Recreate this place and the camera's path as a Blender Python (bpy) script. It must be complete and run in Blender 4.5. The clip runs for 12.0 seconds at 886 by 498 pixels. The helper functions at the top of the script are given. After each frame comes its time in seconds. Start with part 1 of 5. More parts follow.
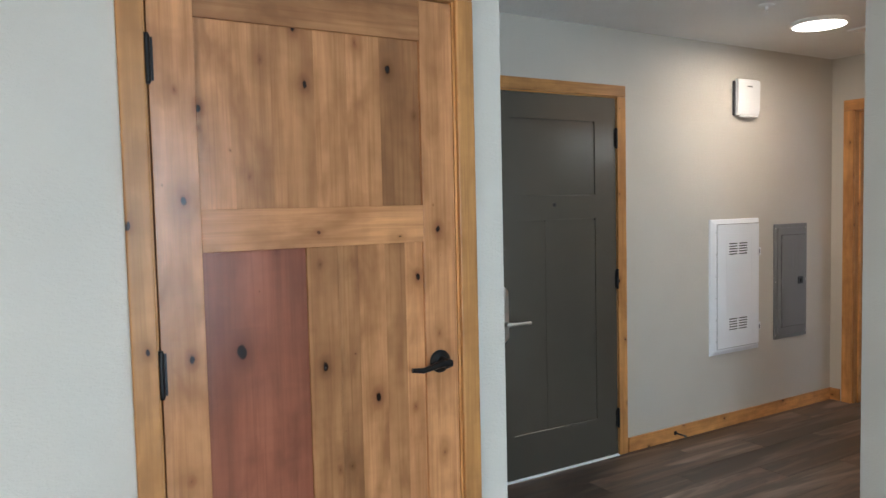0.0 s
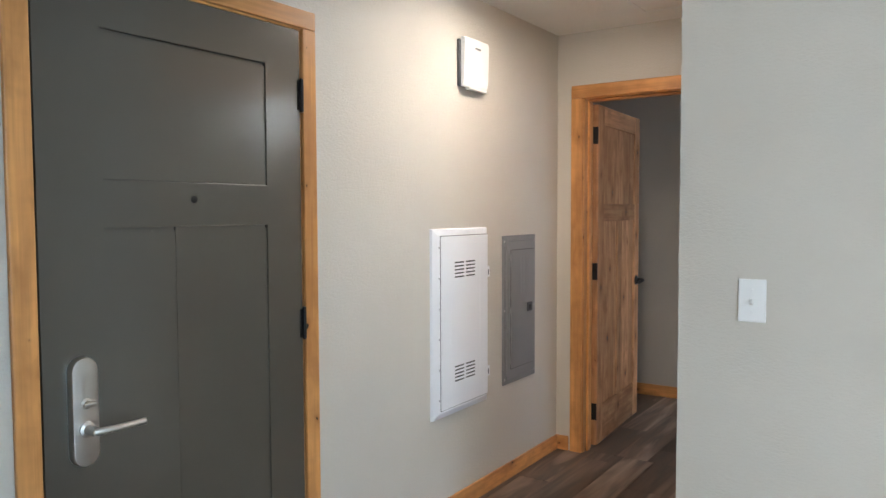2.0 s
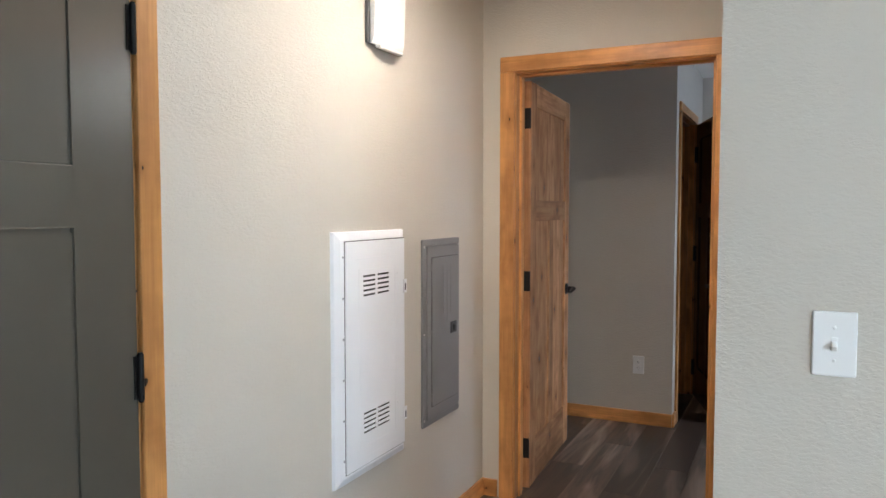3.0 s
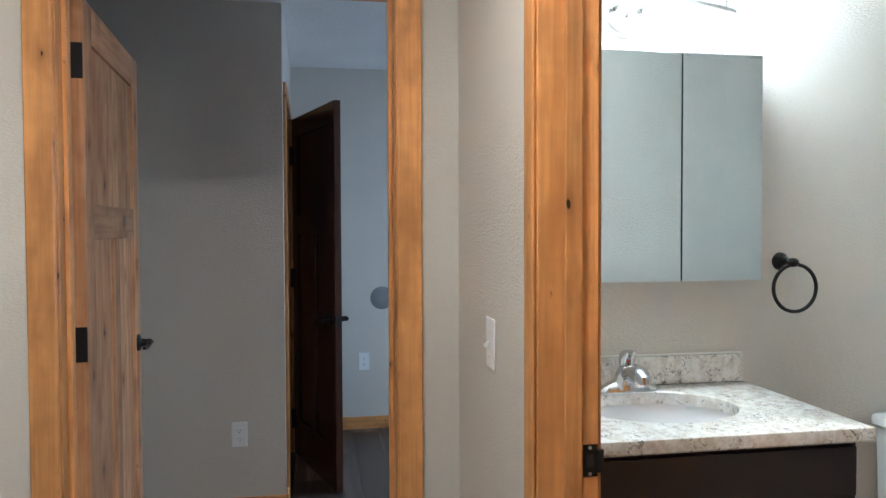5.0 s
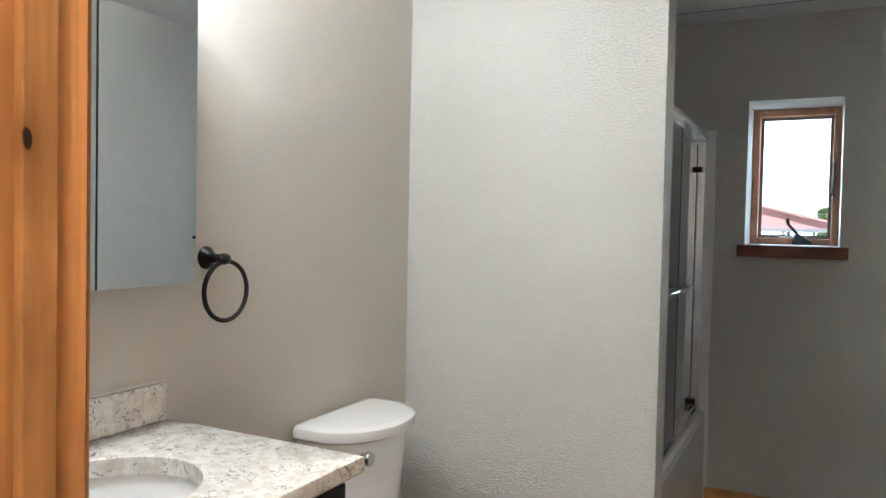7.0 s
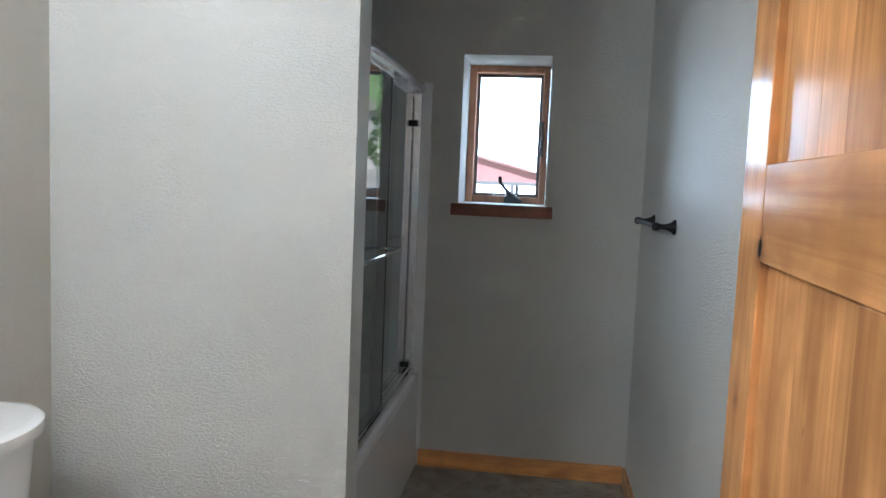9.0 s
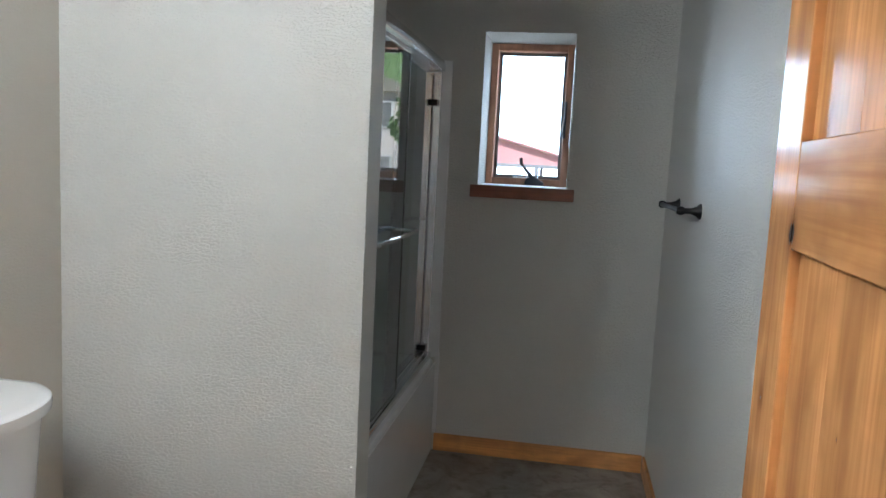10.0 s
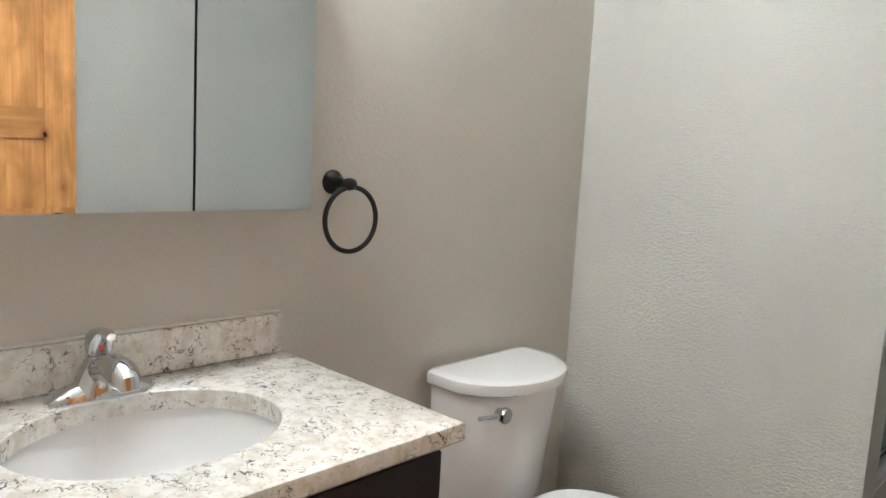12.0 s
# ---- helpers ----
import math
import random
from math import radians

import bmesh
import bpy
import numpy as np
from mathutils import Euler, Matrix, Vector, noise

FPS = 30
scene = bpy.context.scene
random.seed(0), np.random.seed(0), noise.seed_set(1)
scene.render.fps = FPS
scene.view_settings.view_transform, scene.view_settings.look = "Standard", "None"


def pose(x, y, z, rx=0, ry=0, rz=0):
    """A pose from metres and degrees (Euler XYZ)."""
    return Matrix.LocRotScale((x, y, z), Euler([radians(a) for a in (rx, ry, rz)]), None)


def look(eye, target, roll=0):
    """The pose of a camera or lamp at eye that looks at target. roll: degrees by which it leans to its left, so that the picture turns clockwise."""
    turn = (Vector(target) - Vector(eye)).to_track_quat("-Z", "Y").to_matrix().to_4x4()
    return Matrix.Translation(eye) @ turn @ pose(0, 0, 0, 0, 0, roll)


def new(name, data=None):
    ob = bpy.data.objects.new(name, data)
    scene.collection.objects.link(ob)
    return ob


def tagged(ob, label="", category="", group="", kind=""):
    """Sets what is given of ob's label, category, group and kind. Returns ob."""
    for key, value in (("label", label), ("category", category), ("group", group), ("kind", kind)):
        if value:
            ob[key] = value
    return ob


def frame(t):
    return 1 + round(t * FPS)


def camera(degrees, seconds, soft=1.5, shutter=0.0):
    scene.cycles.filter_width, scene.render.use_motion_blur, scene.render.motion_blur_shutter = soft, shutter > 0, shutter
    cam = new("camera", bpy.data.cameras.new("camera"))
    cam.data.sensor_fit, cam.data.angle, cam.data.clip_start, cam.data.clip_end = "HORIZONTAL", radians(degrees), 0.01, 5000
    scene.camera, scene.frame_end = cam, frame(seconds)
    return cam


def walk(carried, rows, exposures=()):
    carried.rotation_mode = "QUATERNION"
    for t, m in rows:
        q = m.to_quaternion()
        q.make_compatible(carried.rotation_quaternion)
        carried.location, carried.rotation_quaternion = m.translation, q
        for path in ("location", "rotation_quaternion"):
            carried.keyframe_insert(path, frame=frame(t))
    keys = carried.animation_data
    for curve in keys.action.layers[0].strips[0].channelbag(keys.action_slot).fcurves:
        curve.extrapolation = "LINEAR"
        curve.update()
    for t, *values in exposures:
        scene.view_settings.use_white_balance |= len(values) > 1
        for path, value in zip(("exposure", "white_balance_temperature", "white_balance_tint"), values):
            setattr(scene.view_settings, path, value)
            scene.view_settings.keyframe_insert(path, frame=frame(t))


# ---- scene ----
# ---- camera ----
cam = camera(62.2, 12.0)
PATH = [
    (0, (0.221, 0.462, 1.459), (1.25, 2.173, 1.34), -1.3),
    (0.5, (0.489, 0.795, 1.46), (1.788, 2.312, 1.352), -1.1),
    (1, (0.777, 1.065, 1.446), (2.218, 2.448, 1.347), -0.8),
    (1.5, (1.064, 1.363, 1.416), (2.628, 2.606, 1.315), -0.5),
    (2, (1.349, 1.669, 1.412), (3.005, 2.785, 1.308), -0.2),
    (2.5, (1.689, 1.913, 1.41), (3.417, 2.916, 1.312), -0.2),
    (2.7, (1.812, 2.017, 1.408), (3.568, 2.968, 1.304), -0.1),
    (4.5, (2.934, 2.612, 1.404), (4.931, 2.688, 1.337), -0.4),
    (5, (3.228, 2.694, 1.38), (5.197, 2.349, 1.32), -0.2),
    (5.5, (3.481, 2.713, 1.374), (5.302, 1.888, 1.304), 0.1),
    (6, (3.701, 2.75, 1.381), (5.258, 1.498, 1.304), 0.7),
    (6.5, (3.859, 2.681, 1.371), (5.095, 1.11, 1.286), 1.4),
    (7, (3.963, 2.603, 1.358), (4.872, 0.823, 1.297), 1.2),
    (7.5, (4.016, 2.539, 1.376), (4.657, 0.645, 1.314), 1.6),
    (9.5, (3.861, 2.174, 1.389), (4.104, 0.2, 1.181), 2.4),
    (10, (3.87, 2.166, 1.384), (4.192, 0.205, 1.156), 2.9),
    (10.5, (3.898, 2.167, 1.358), (4.465, 0.264, 1.115), 3.5),
    (11, (3.939, 2.21, 1.353), (4.809, 0.427, 1.1), 3.9),
    (11.5, (3.959, 2.246, 1.349), (5.102, 0.625, 1.096), 3.8),
    (12, (3.966, 2.286, 1.35), (5.337, 0.853, 1.089), 3.2),
]
EXPOSURES = [
    (0.0, -0.24, 6500, 10), (0.5, -0.03, 6250, 10), (1.0, 0.10, 6200, 10), (1.5, 0.22, 6300, 10), (2.5, 0.34, 6500, 10),
    (4.5, 0.60, 5650, 6), (5.0, 0.54, 5550, 4), (5.5, 0.48, 5900, 9), (6.5, 0.44, 6150, 10), (7.5, 0.42, 6200, 10), (9.5, 0.34, 5700, 10),
    (10.5, 0.32, 6150, 10), (11.0, 0.36, 6200, 10), (12.0, 0.38, 6250, 10),
]
walk(cam, [(t, look(eye, target, roll)) for t, eye, target, roll in PATH], EXPOSURES)

# ---- world, sun, large lights ----
world = bpy.data.worlds.new("world")
scene.world = world
world.use_nodes = True
wn = world.node_tree.nodes
sky = wn.new("ShaderNodeTexSky")
sky.sky_type, sky.sun_disc = "NISHITA", False
sky.sun_elevation, sky.sun_rotation = radians(48), radians(20)
wn["Background"].inputs["Strength"].default_value = 0.15
world.node_tree.links.new(sky.outputs["Color"], wn["Background"].inputs["Color"])


def lamp(name, kind, m, energy, color, size=0.1, size_y=None):
    data = bpy.data.lights.new(name, kind)
    data.energy, data.color = energy, color
    if kind == "AREA":
        data.shape = "RECTANGLE" if size_y else "DISK"
        data.size = size
        if size_y:
            data.size_y = size_y
    elif kind == "POINT":
        data.shadow_soft_size = size
    ob = new(name, data)
    ob.matrix_basis = m
    return ob


sun = bpy.data.lights.new("sun", "SUN")
sun.energy, sun.angle, sun.color = 5.0, radians(0.5), (1.0, 0.95, 0.88)
new("sun", sun).matrix_basis = look((6, 20, 22), (0, 0, 0))
COOL = (0.72, 0.86, 1.0)
WARM = (1.0, 0.87, 0.74)
# daylight in unseen window openings: two in the living room, one in the bedroom
lamp("daylight_living_south", "AREA", look((0.85, -1.53, 1.20), (1.9, 2.3, 0.75)), 92, (0.60, 0.81, 1.0), 1.5, 1.8)
lamp("daylight_living_west", "AREA", look((-3.49, -0.3, 1.4), (0, 0.0, 1.2)), 84, (1.0, 0.96, 0.90), 1.8, 1.4)
lamp("daylight_bedroom", "AREA", look((7.0, 0.53, 1.45), (7.0, 3, 1.2)), 13, (0.60, 0.74, 1.0), 1.2, 1.2)
# lamp added outside the bathroom, beside the window's view, in place of sky light
lamp("daylight_bathroom", "AREA", look((5.2, -3.8, 1.95), (4.08, -1.35, 1.65)), 48, COOL, 0.95, 1.3)
# low lamp added outside to brighten the top and east window reveals
lamp("daylight_bathroom_ground", "AREA", look((2.7, -2.75, 0.85), (4.25, -1.35, 1.75)), 28, COOL, 0.9, 0.9)
# lamps: the round hall light and the bathroom's vanity light
lamp("hall_lamp_light", "AREA", look((4.13, 2.895, 2.384), (4.13, 2.895, 0)), 12.5, WARM, 0.30)
for k in (-1, 0, 1):
    lamp("vanity_lamp_light", "POINT", pose(5.135, 1.785 + 0.225 * k, 2.13), 12.6, (0.86, 0.955, 1.0), 0.05)
    lamp("vanity_lamp_uplight", "AREA", look((5.135, 1.785 + 0.225 * k, 2.17), (5.134, 1.785 + 0.225 * k, 3.0)), 8.5, (0.86, 0.955, 1.0), 0.10)


# ---- materials ----
def mat(name, color, rough=0.5, metal=0.0, spec=0.5):
    m = bpy.data.materials.new(name)
    m.use_nodes = True
    b = m.node_tree.nodes["Principled BSDF"]
    b.inputs["Base Color"].default_value = (*color, 1)
    b.inputs["Roughness"].default_value = rough
    b.inputs["Metallic"].default_value = metal
    b.inputs["Specular IOR Level"].default_value = spec
    return m


class Nodes:
    """Shortcuts for building a node tree on a material."""

    def __init__(self, m):
        self.m, self.t = m, m.node_tree
        self.b = self.t.nodes["Principled BSDF"]

    def add(self, kind, **inputs):
        n = self.t.nodes.new(kind)
        for k, v in inputs.items():
            self.put(n, k.replace("_", " "), v)
        return n

    def put(self, n, key, v):
        s = n.inputs[key] if not isinstance(key, int) else n.inputs[key]
        if isinstance(v, bpy.types.NodeSocket):
            self.t.links.new(v, s)
        else:
            s.default_value = v

    def coords(self, scale=(1, 1, 1), spread=False):
        c = self.add("ShaderNodeTexCoord").outputs["Object"]
        if spread:
            r = self.add("ShaderNodeObjectInfo").outputs["Random"]
            mul = self.math("MULTIPLY", r, 37.0)
            n = self.t.nodes.new("ShaderNodeVectorMath")
            n.operation = "ADD"
            self.put(n, 0, c), self.put(n, 1, mul)
            c = n.outputs[0]
        mp = self.add("ShaderNodeMapping", Vector=c, Scale=scale)
        return mp.outputs[0]

    def math(self, op, a, b=0.0):
        n = self.t.nodes.new("ShaderNodeMath")
        n.operation = op
        self.put(n, 0, a), self.put(n, 1, b)
        return n.outputs[0]

    def noise(self, vec, scale, detail=3.0, rough=0.5, distort=0.0):
        return self.add("ShaderNodeTexNoise", Vector=vec, Scale=scale, Detail=detail, Roughness=rough, Distortion=distort).outputs["Fac"]

    def voronoi(self, vec, scale, feature="F1", out="Distance"):
        n = self.t.nodes.new("ShaderNodeTexVoronoi")
        n.feature = feature
        self.put(n, "Vector", vec), self.put(n, "Scale", scale)
        return n.outputs[out]

    def ramp(self, fac, *stops):
        n = self.t.nodes.new("ShaderNodeValToRGB")
        e = n.color_ramp.elements
        while len(e) < len(stops):
            e.new(0.5)
        for el, (p, c) in zip(e, stops):
            el.position = p
            el.color = (c, c, c, 1) if isinstance(c, (int, float)) else (*c, 1)
        self.put(n, 0, fac)
        return n.outputs[0]

    def mix(self, fac, a, b, op="MIX"):
        n = self.t.nodes.new("ShaderNodeMix")
        n.data_type, n.blend_type = "RGBA", op
        self.put(n, 0, fac)
        for i, v in ((6, a), (7, b)):
            self.put(n, i, (*v, 1) if isinstance(v, tuple) else v)
        return n.outputs[2]

    def bump(self, height, strength, distance, after=None):
        n = self.add("ShaderNodeBump", Height=height, Strength=strength, Distance=distance)
        if after is not None:
            self.put(n, "Normal", after)
        return n.outputs[0]

    def done(self, color=None, rough=None, normal=None):
        for k, v in (("Base Color", color), ("Roughness", rough), ("Normal", normal)):
            if v is not None:
                self.put(self.b, k, v)
        return self.m


def plaster(name, color, scale=1.0, strength=0.24, rough=0.50):
    """Painted drywall with a knocked-down texture."""
    n = Nodes(mat(name, color, rough, spec=0.4))
    v = n.coords()
    blobs = n.ramp(n.noise(n.coords((0.72, 0.72, 1.5)), 102 * scale, 3, 0.55, 0.25), (0.44, 0.0), (0.57, 1.0))
    fine = n.noise(v, 240 * scale, 2)
    patch = n.noise(v, 1.3, 3)
    tone = n.ramp(patch, (0.3, 0.94), (0.7, 1.04))
    c = n.mix(1.0, color, tone, "MULTIPLY")
    nn = n.bump(blobs, strength, 0.0036)
    nn = n.bump(fine, 0.12, 0.001, nn)
    return n.done(c, n.ramp(patch, (0.3, rough), (0.7, rough + 0.12)), nn)


def wood(name, base, dark, axis="z", rough=0.238, knots=1.0, spread=True, marks=()):
    """Clear-coated knotty wood, grain along one axis."""
    n = Nodes(mat(name, base, rough, spec=0.34))
    stretch = {"x": (0.9, 14, 14), "y": (14, 0.9, 14), "z": (14, 14, 0.9)}[axis]
    v = n.coords(stretch, spread)
    xyz = n.add("ShaderNodeSeparateXYZ", Vector=n.coords((1, 1, 1), spread))
    x, y, z = xyz.outputs
    along = {"x": x, "y": y, "z": z}[axis]
    across = {"x": n.math("ADD", y, z), "y": n.math("ADD", x, z), "z": n.math("ADD", x, y)}[axis]
    k = n.add("ShaderNodeCombineXYZ", X=n.math("MULTIPLY", across, 5.2), Y=n.math("MULTIPLY", along, 3.4)).outputs[0]
    wob = n.t.nodes.new("ShaderNodeVectorMath")
    wob.operation = "ADD"
    n.put(wob, 0, k), n.put(wob, 1, n.math("MULTIPLY", n.noise(n.coords((9, 9, 9), spread), 1.7, 2), 0.16))
    vor = n.t.nodes.new("ShaderNodeTexVoronoi")
    vor.voronoi_dimensions = "2D"
    n.put(vor, "Vector", wob.outputs[0]), n.put(vor, "Scale", 1.0)
    px = n.add("ShaderNodeSeparateXYZ", Vector=n.coords()).outputs
    jit = n.math("MULTIPLY", n.math("SUBTRACT", n.noise(n.coords(), 45, 2), 0.5), 0.011)
    spot = n.add("ShaderNodeCombineXYZ", X=n.math("ADD", px[0], jit), Y=n.math("MULTIPLY", n.math("SUBTRACT", px[2], jit), 0.62)).outputs[0]
    size = n.ramp(vor.outputs["Color"], (0.36, 0.08), (0.72, 0.62 if knots else 0.01))
    dist = n.math("DIVIDE", vor.outputs["Distance"], size)
    for mx, mz, big in marks:
        # a knot at its own place on the face of the door
        at = n.t.nodes.new("ShaderNodeVectorMath")
        at.operation = "DISTANCE"
        n.put(at, 0, spot), n.put(at, 1, (mx, mz * 0.62, 0))
        dist = n.math("MINIMUM", dist, n.math("ADD", n.math("DIVIDE", at.outputs["Value"], 0.150 * big), 0.045 if big < 0.75 else 0.0))
    band = n.noise(v, 0.7, 2, 0.5, 0.25)
    fine = n.noise(n.coords({"x": (1.6, 70, 70), "y": (70, 1.6, 70), "z": (70, 70, 1.6)}[axis], spread), 1.6, 3, 0.6, 0.2)
    grain = n.noise(v, 2.6, 3, 0.55, 0.3)
    cloud = n.noise(n.coords({"x": (2.4, 6, 6), "y": (6, 2.4, 6), "z": (6, 6, 2.4)}[axis], spread), 2.3, 3, 0.5, 0.3)
    light = tuple(min(1, c * 1.45) for c in base)
    c = n.mix(n.ramp(band, (0.36, 0.0), (0.64, 1.0)), light, base)
    c = n.mix(n.ramp(grain, (0.42, 0.0), (0.72, 0.32)), c, dark)
    c = n.mix(n.ramp(fine, (0.48, 0.0), (0.76, 0.34)), c, dark)
    ruddy = tuple(0.45 * p + 0.55 * q for p, q in zip(base, dark))
    c = n.mix(n.ramp(cloud, (0.44, 0.0), (0.70, 0.75)), c, ruddy)
    deep = knots if knots else 1.0
    halo = n.math("ADD", dist, n.math("MULTIPLY", n.math("SUBTRACT", cloud, 0.5), 0.9))
    c = n.mix(n.ramp(halo, (0.06, 0.62 * deep), (0.30, 0.16 * deep), (0.46, 0.0)), c, ruddy)
    figure = n.noise(n.coords({"x": (14, 4, 4), "y": (4, 14, 4), "z": (4, 4, 14)}[axis], spread), 1.5, 3, 0.55, 0.6)
    c = n.mix(1.0, c, n.ramp(figure, (0.34, 0.955), (0.66, 1.035)), "MULTIPLY")
    edge = n.math("ADD", dist, n.math("MULTIPLY", n.math("SUBTRACT", grain, 0.5), 0.10))
    c = n.mix(n.ramp(edge, (0.03, 0.8 * deep), (0.075, 0.35 * deep), (0.17, 0.0)), c, dark)
    c = n.mix(n.ramp(dist, (0.040, 0.98 * deep), (0.054, 0.0)), c, (0.014, 0.008, 0.006))
    r = n.add("ShaderNodeObjectInfo").outputs["Random"]
    c = n.mix(1.0, c, n.ramp(r, (0.0, 0.74), (1.0, 1.22)), "MULTIPLY")
    nn = n.bump(grain, 0.05, 0.001)
    return n.done(c, n.ramp(cloud, (0.3, rough - 0.012), (0.7, rough + 0.016)), nn)


WALL = plaster("wall_paint_warm_grey", (0.60, 0.555, 0.49))
BATHWALL = plaster("bathroom_wall_paint", (0.60, 0.575, 0.528), 1.15, 0.66, 0.42)
CEIL = plaster("ceiling_paint_white", (0.86, 0.845, 0.82), 0.8, 0.35)
ALDER, ALDER_D = (0.410, 0.190, 0.083), (0.112, 0.032, 0.010)
DOOR_V = wood("knotty_alder_upright", ALDER, ALDER_D, "z")
DOOR_H = wood("knotty_alder_crosswise", ALDER, ALDER_D, "x", knots=0.6)
KNOTS = ((0.055, 1.743, 0.5), (0.066, 1.483, 0.8), (0.110, 1.704, 0.8), (0.111, 1.657, 0.5), (0.266, 1.831, 0.6), (0.380, 1.778, 0.8),
         (0.353, 1.919, 0.8), (0.622, 1.832, 1.0), (0.525, 1.895, 0.6), (0.230, 1.540, 0.5), (0.070, 1.102, 0.8), (0.194, 1.104, 1.5),
         (0.403, 1.312, 0.6), (0.409, 1.040, 1.0), (0.567, 0.932, 1.0), (0.700, 1.259, 0.8), (0.442, 0.755, 0.6), (0.481, 0.755, 0.6),
         (0.684, 0.886, 0.7), (0.057, 0.806, 0.7), (0.291, 1.353, 0.5), (0.765, 1.390, 0.9), (0.762, 1.090, 0.6), (0.770, 0.740, 0.6), (0.700, 1.710, 0.7))
BATH_KNOTS = ((0.775, 1.335, 0.75), (0.330, 1.10, 0.8), (0.24, 1.62, 0.7), (0.59, 1.75, 0.6), (0.72, 0.72, 0.9), (0.835, 1.15, 0.6), (0.835, 0.60, 0.8),
              (0.56, 1.10, 0.9), (0.40, 0.66, 0.8), (0.06, 1.22, 0.9), (0.05, 1.70, 0.7), (0.62, 0.45, 0.8), (0.20, 0.85, 0.7), (0.43, 1.52, 0.8))
# same alder, its colour raised to carry the vanity light on this door
BATH_ALDER_LIT = (0.52, 0.245, 0.088)
BATH_V = wood("lit_alder_bathroom_door", BATH_ALDER_LIT, ALDER_D, "z", 0.18, knots=0.0, marks=BATH_KNOTS)
BATH_H = wood("lit_alder_bathroom_rail", BATH_ALDER_LIT, ALDER_D, "x", 0.18, knots=0.0, marks=BATH_KNOTS)
BED_ALDER = (0.50, 0.255, 0.125)
BED_KNOTS = ((0.05, 1.62, 0.7), (0.06, 0.95, 0.8), (0.30, 1.52, 0.9), (0.47, 1.66, 0.7), (0.26, 1.05, 0.8), (0.22, 0.62, 1.0), (0.55, 0.84, 0.9), (0.62, 1.20, 0.7),
             (0.79, 1.24, 0.8), (0.80, 0.55, 0.9), (0.40, 0.40, 0.7), (0.60, 0.33, 0.8), (0.42, 0.16, 0.9), (0.80, 1.80, 0.8), (0.55, 1.40, 0.8))
BED_V = wood("knotty_alder_bedroom_door", BED_ALDER, ALDER_D, "z", knots=0.0, marks=BED_KNOTS)
BED_H = wood("knotty_alder_bedroom_rail", BED_ALDER, ALDER_D, "x", knots=0.0, marks=BED_KNOTS)
CLOSET_V = wood("knotty_alder_closet_door", ALDER, ALDER_D, "z", knots=0.0, marks=KNOTS)
# near-black brown alder for the bedroom closet door
DARK_V = wood("dark_alder_upright", (0.055, 0.022, 0.013), (0.022, 0.010, 0.007), "z", knots=0.5)
DARK_H = wood("dark_alder_crosswise", (0.055, 0.022, 0.013), (0.022, 0.010, 0.007), "x", knots=0.5)
DOOR_RED = wood("red_alder_heartwood", (0.215, 0.073, 0.042), (0.11, 0.034, 0.020), "z", knots=0.0, marks=KNOTS)
STAIN, STAIN_D = (0.58, 0.275, 0.094), (0.24, 0.084, 0.024)
TRIM_V = wood("stained_trim_upright", STAIN, STAIN_D, "z", 0.36, 1.0)
TRIM_X = wood("stained_trim_along_x", STAIN, STAIN_D, "x", 0.36, 1.0)
TRIM_Y = wood("stained_trim_along_y", STAIN, STAIN_D, "y", 0.36, 1.0)
SILLWOOD = wood("red_brown_sill_wood", (0.20, 0.065, 0.035), (0.09, 0.03, 0.016), "x", 0.35, 0.5)
FRAMEWOOD = wood("pine_window_wood", (0.50, 0.25, 0.15), (0.30, 0.13, 0.07), "z", 0.4, 0.1)
SASHWOOD = wood("grey_brown_sash", (0.24, 0.19, 0.165), (0.14, 0.10, 0.085), "z", 0.45, 0.0)


def painted(name, color, rough, speck=0.04, scale=90.0, bump=0.05, sheen=(0.85, 1.2)):
    """Sprayed paint or enamel with a faint orange peel and soft uneven sheen."""
    n = Nodes(mat(name, color, rough))
    v = n.coords()
    big, small = n.noise(v, 2.4, 3), n.noise(v, scale, 2)
    c = n.mix(1.0, color, n.ramp(big, (0.3, 1 - speck), (0.7, 1 + speck)), "MULTIPLY")
    return n.done(c, n.ramp(big, (0.3, rough * sheen[0]), (0.7, min(1, rough * sheen[1]))), n.bump(small, bump, 0.001))


DOORGREY = painted("entry_door_grey_paint", (0.076, 0.068, 0.055), 0.215, sheen=(0.93, 1.06))
DOORGREY.node_tree.nodes["Principled BSDF"].inputs["Specular IOR Level"].default_value = 0.85
PANELWHITE = painted("white_enamel_sheet_steel", (0.83, 0.84, 0.87), 0.42)
PANELGREY = painted("grey_enamel_sheet_steel", (0.23, 0.23, 0.235), 0.42)
PLASTIC = painted("white_plastic", (0.83, 0.83, 0.82), 0.40, 0.02)
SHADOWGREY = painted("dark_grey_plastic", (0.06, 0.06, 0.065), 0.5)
SLOT = mat("dark_slot", (0.02, 0.02, 0.02), 0.7)
BLACK = painted("oil_rubbed_black_metal", (0.013, 0.012, 0.012), 0.37, 0.1)
BLACK.node_tree.nodes["Principled BSDF"].inputs["Metallic"].default_value = 0.55
NICKEL = painted("brushed_nickel", (0.56, 0.54, 0.51), 0.36)
NICKEL.node_tree.nodes["Principled BSDF"].inputs["Metallic"].default_value = 1.0
CHROME = mat("chrome", (0.66, 0.67, 0.68), 0.06, 1.0)
ALU = painted("polished_aluminium", (0.72, 0.73, 0.75), 0.2)
ALU.node_tree.nodes["Principled BSDF"].inputs["Metallic"].default_value = 1.0
PORCELAIN = mat("white_porcelain", (0.82, 0.80, 0.785), 0.09)
ACRYLIC = painted("white_tub_acrylic", (0.76, 0.75, 0.74), 0.18, 0.02)
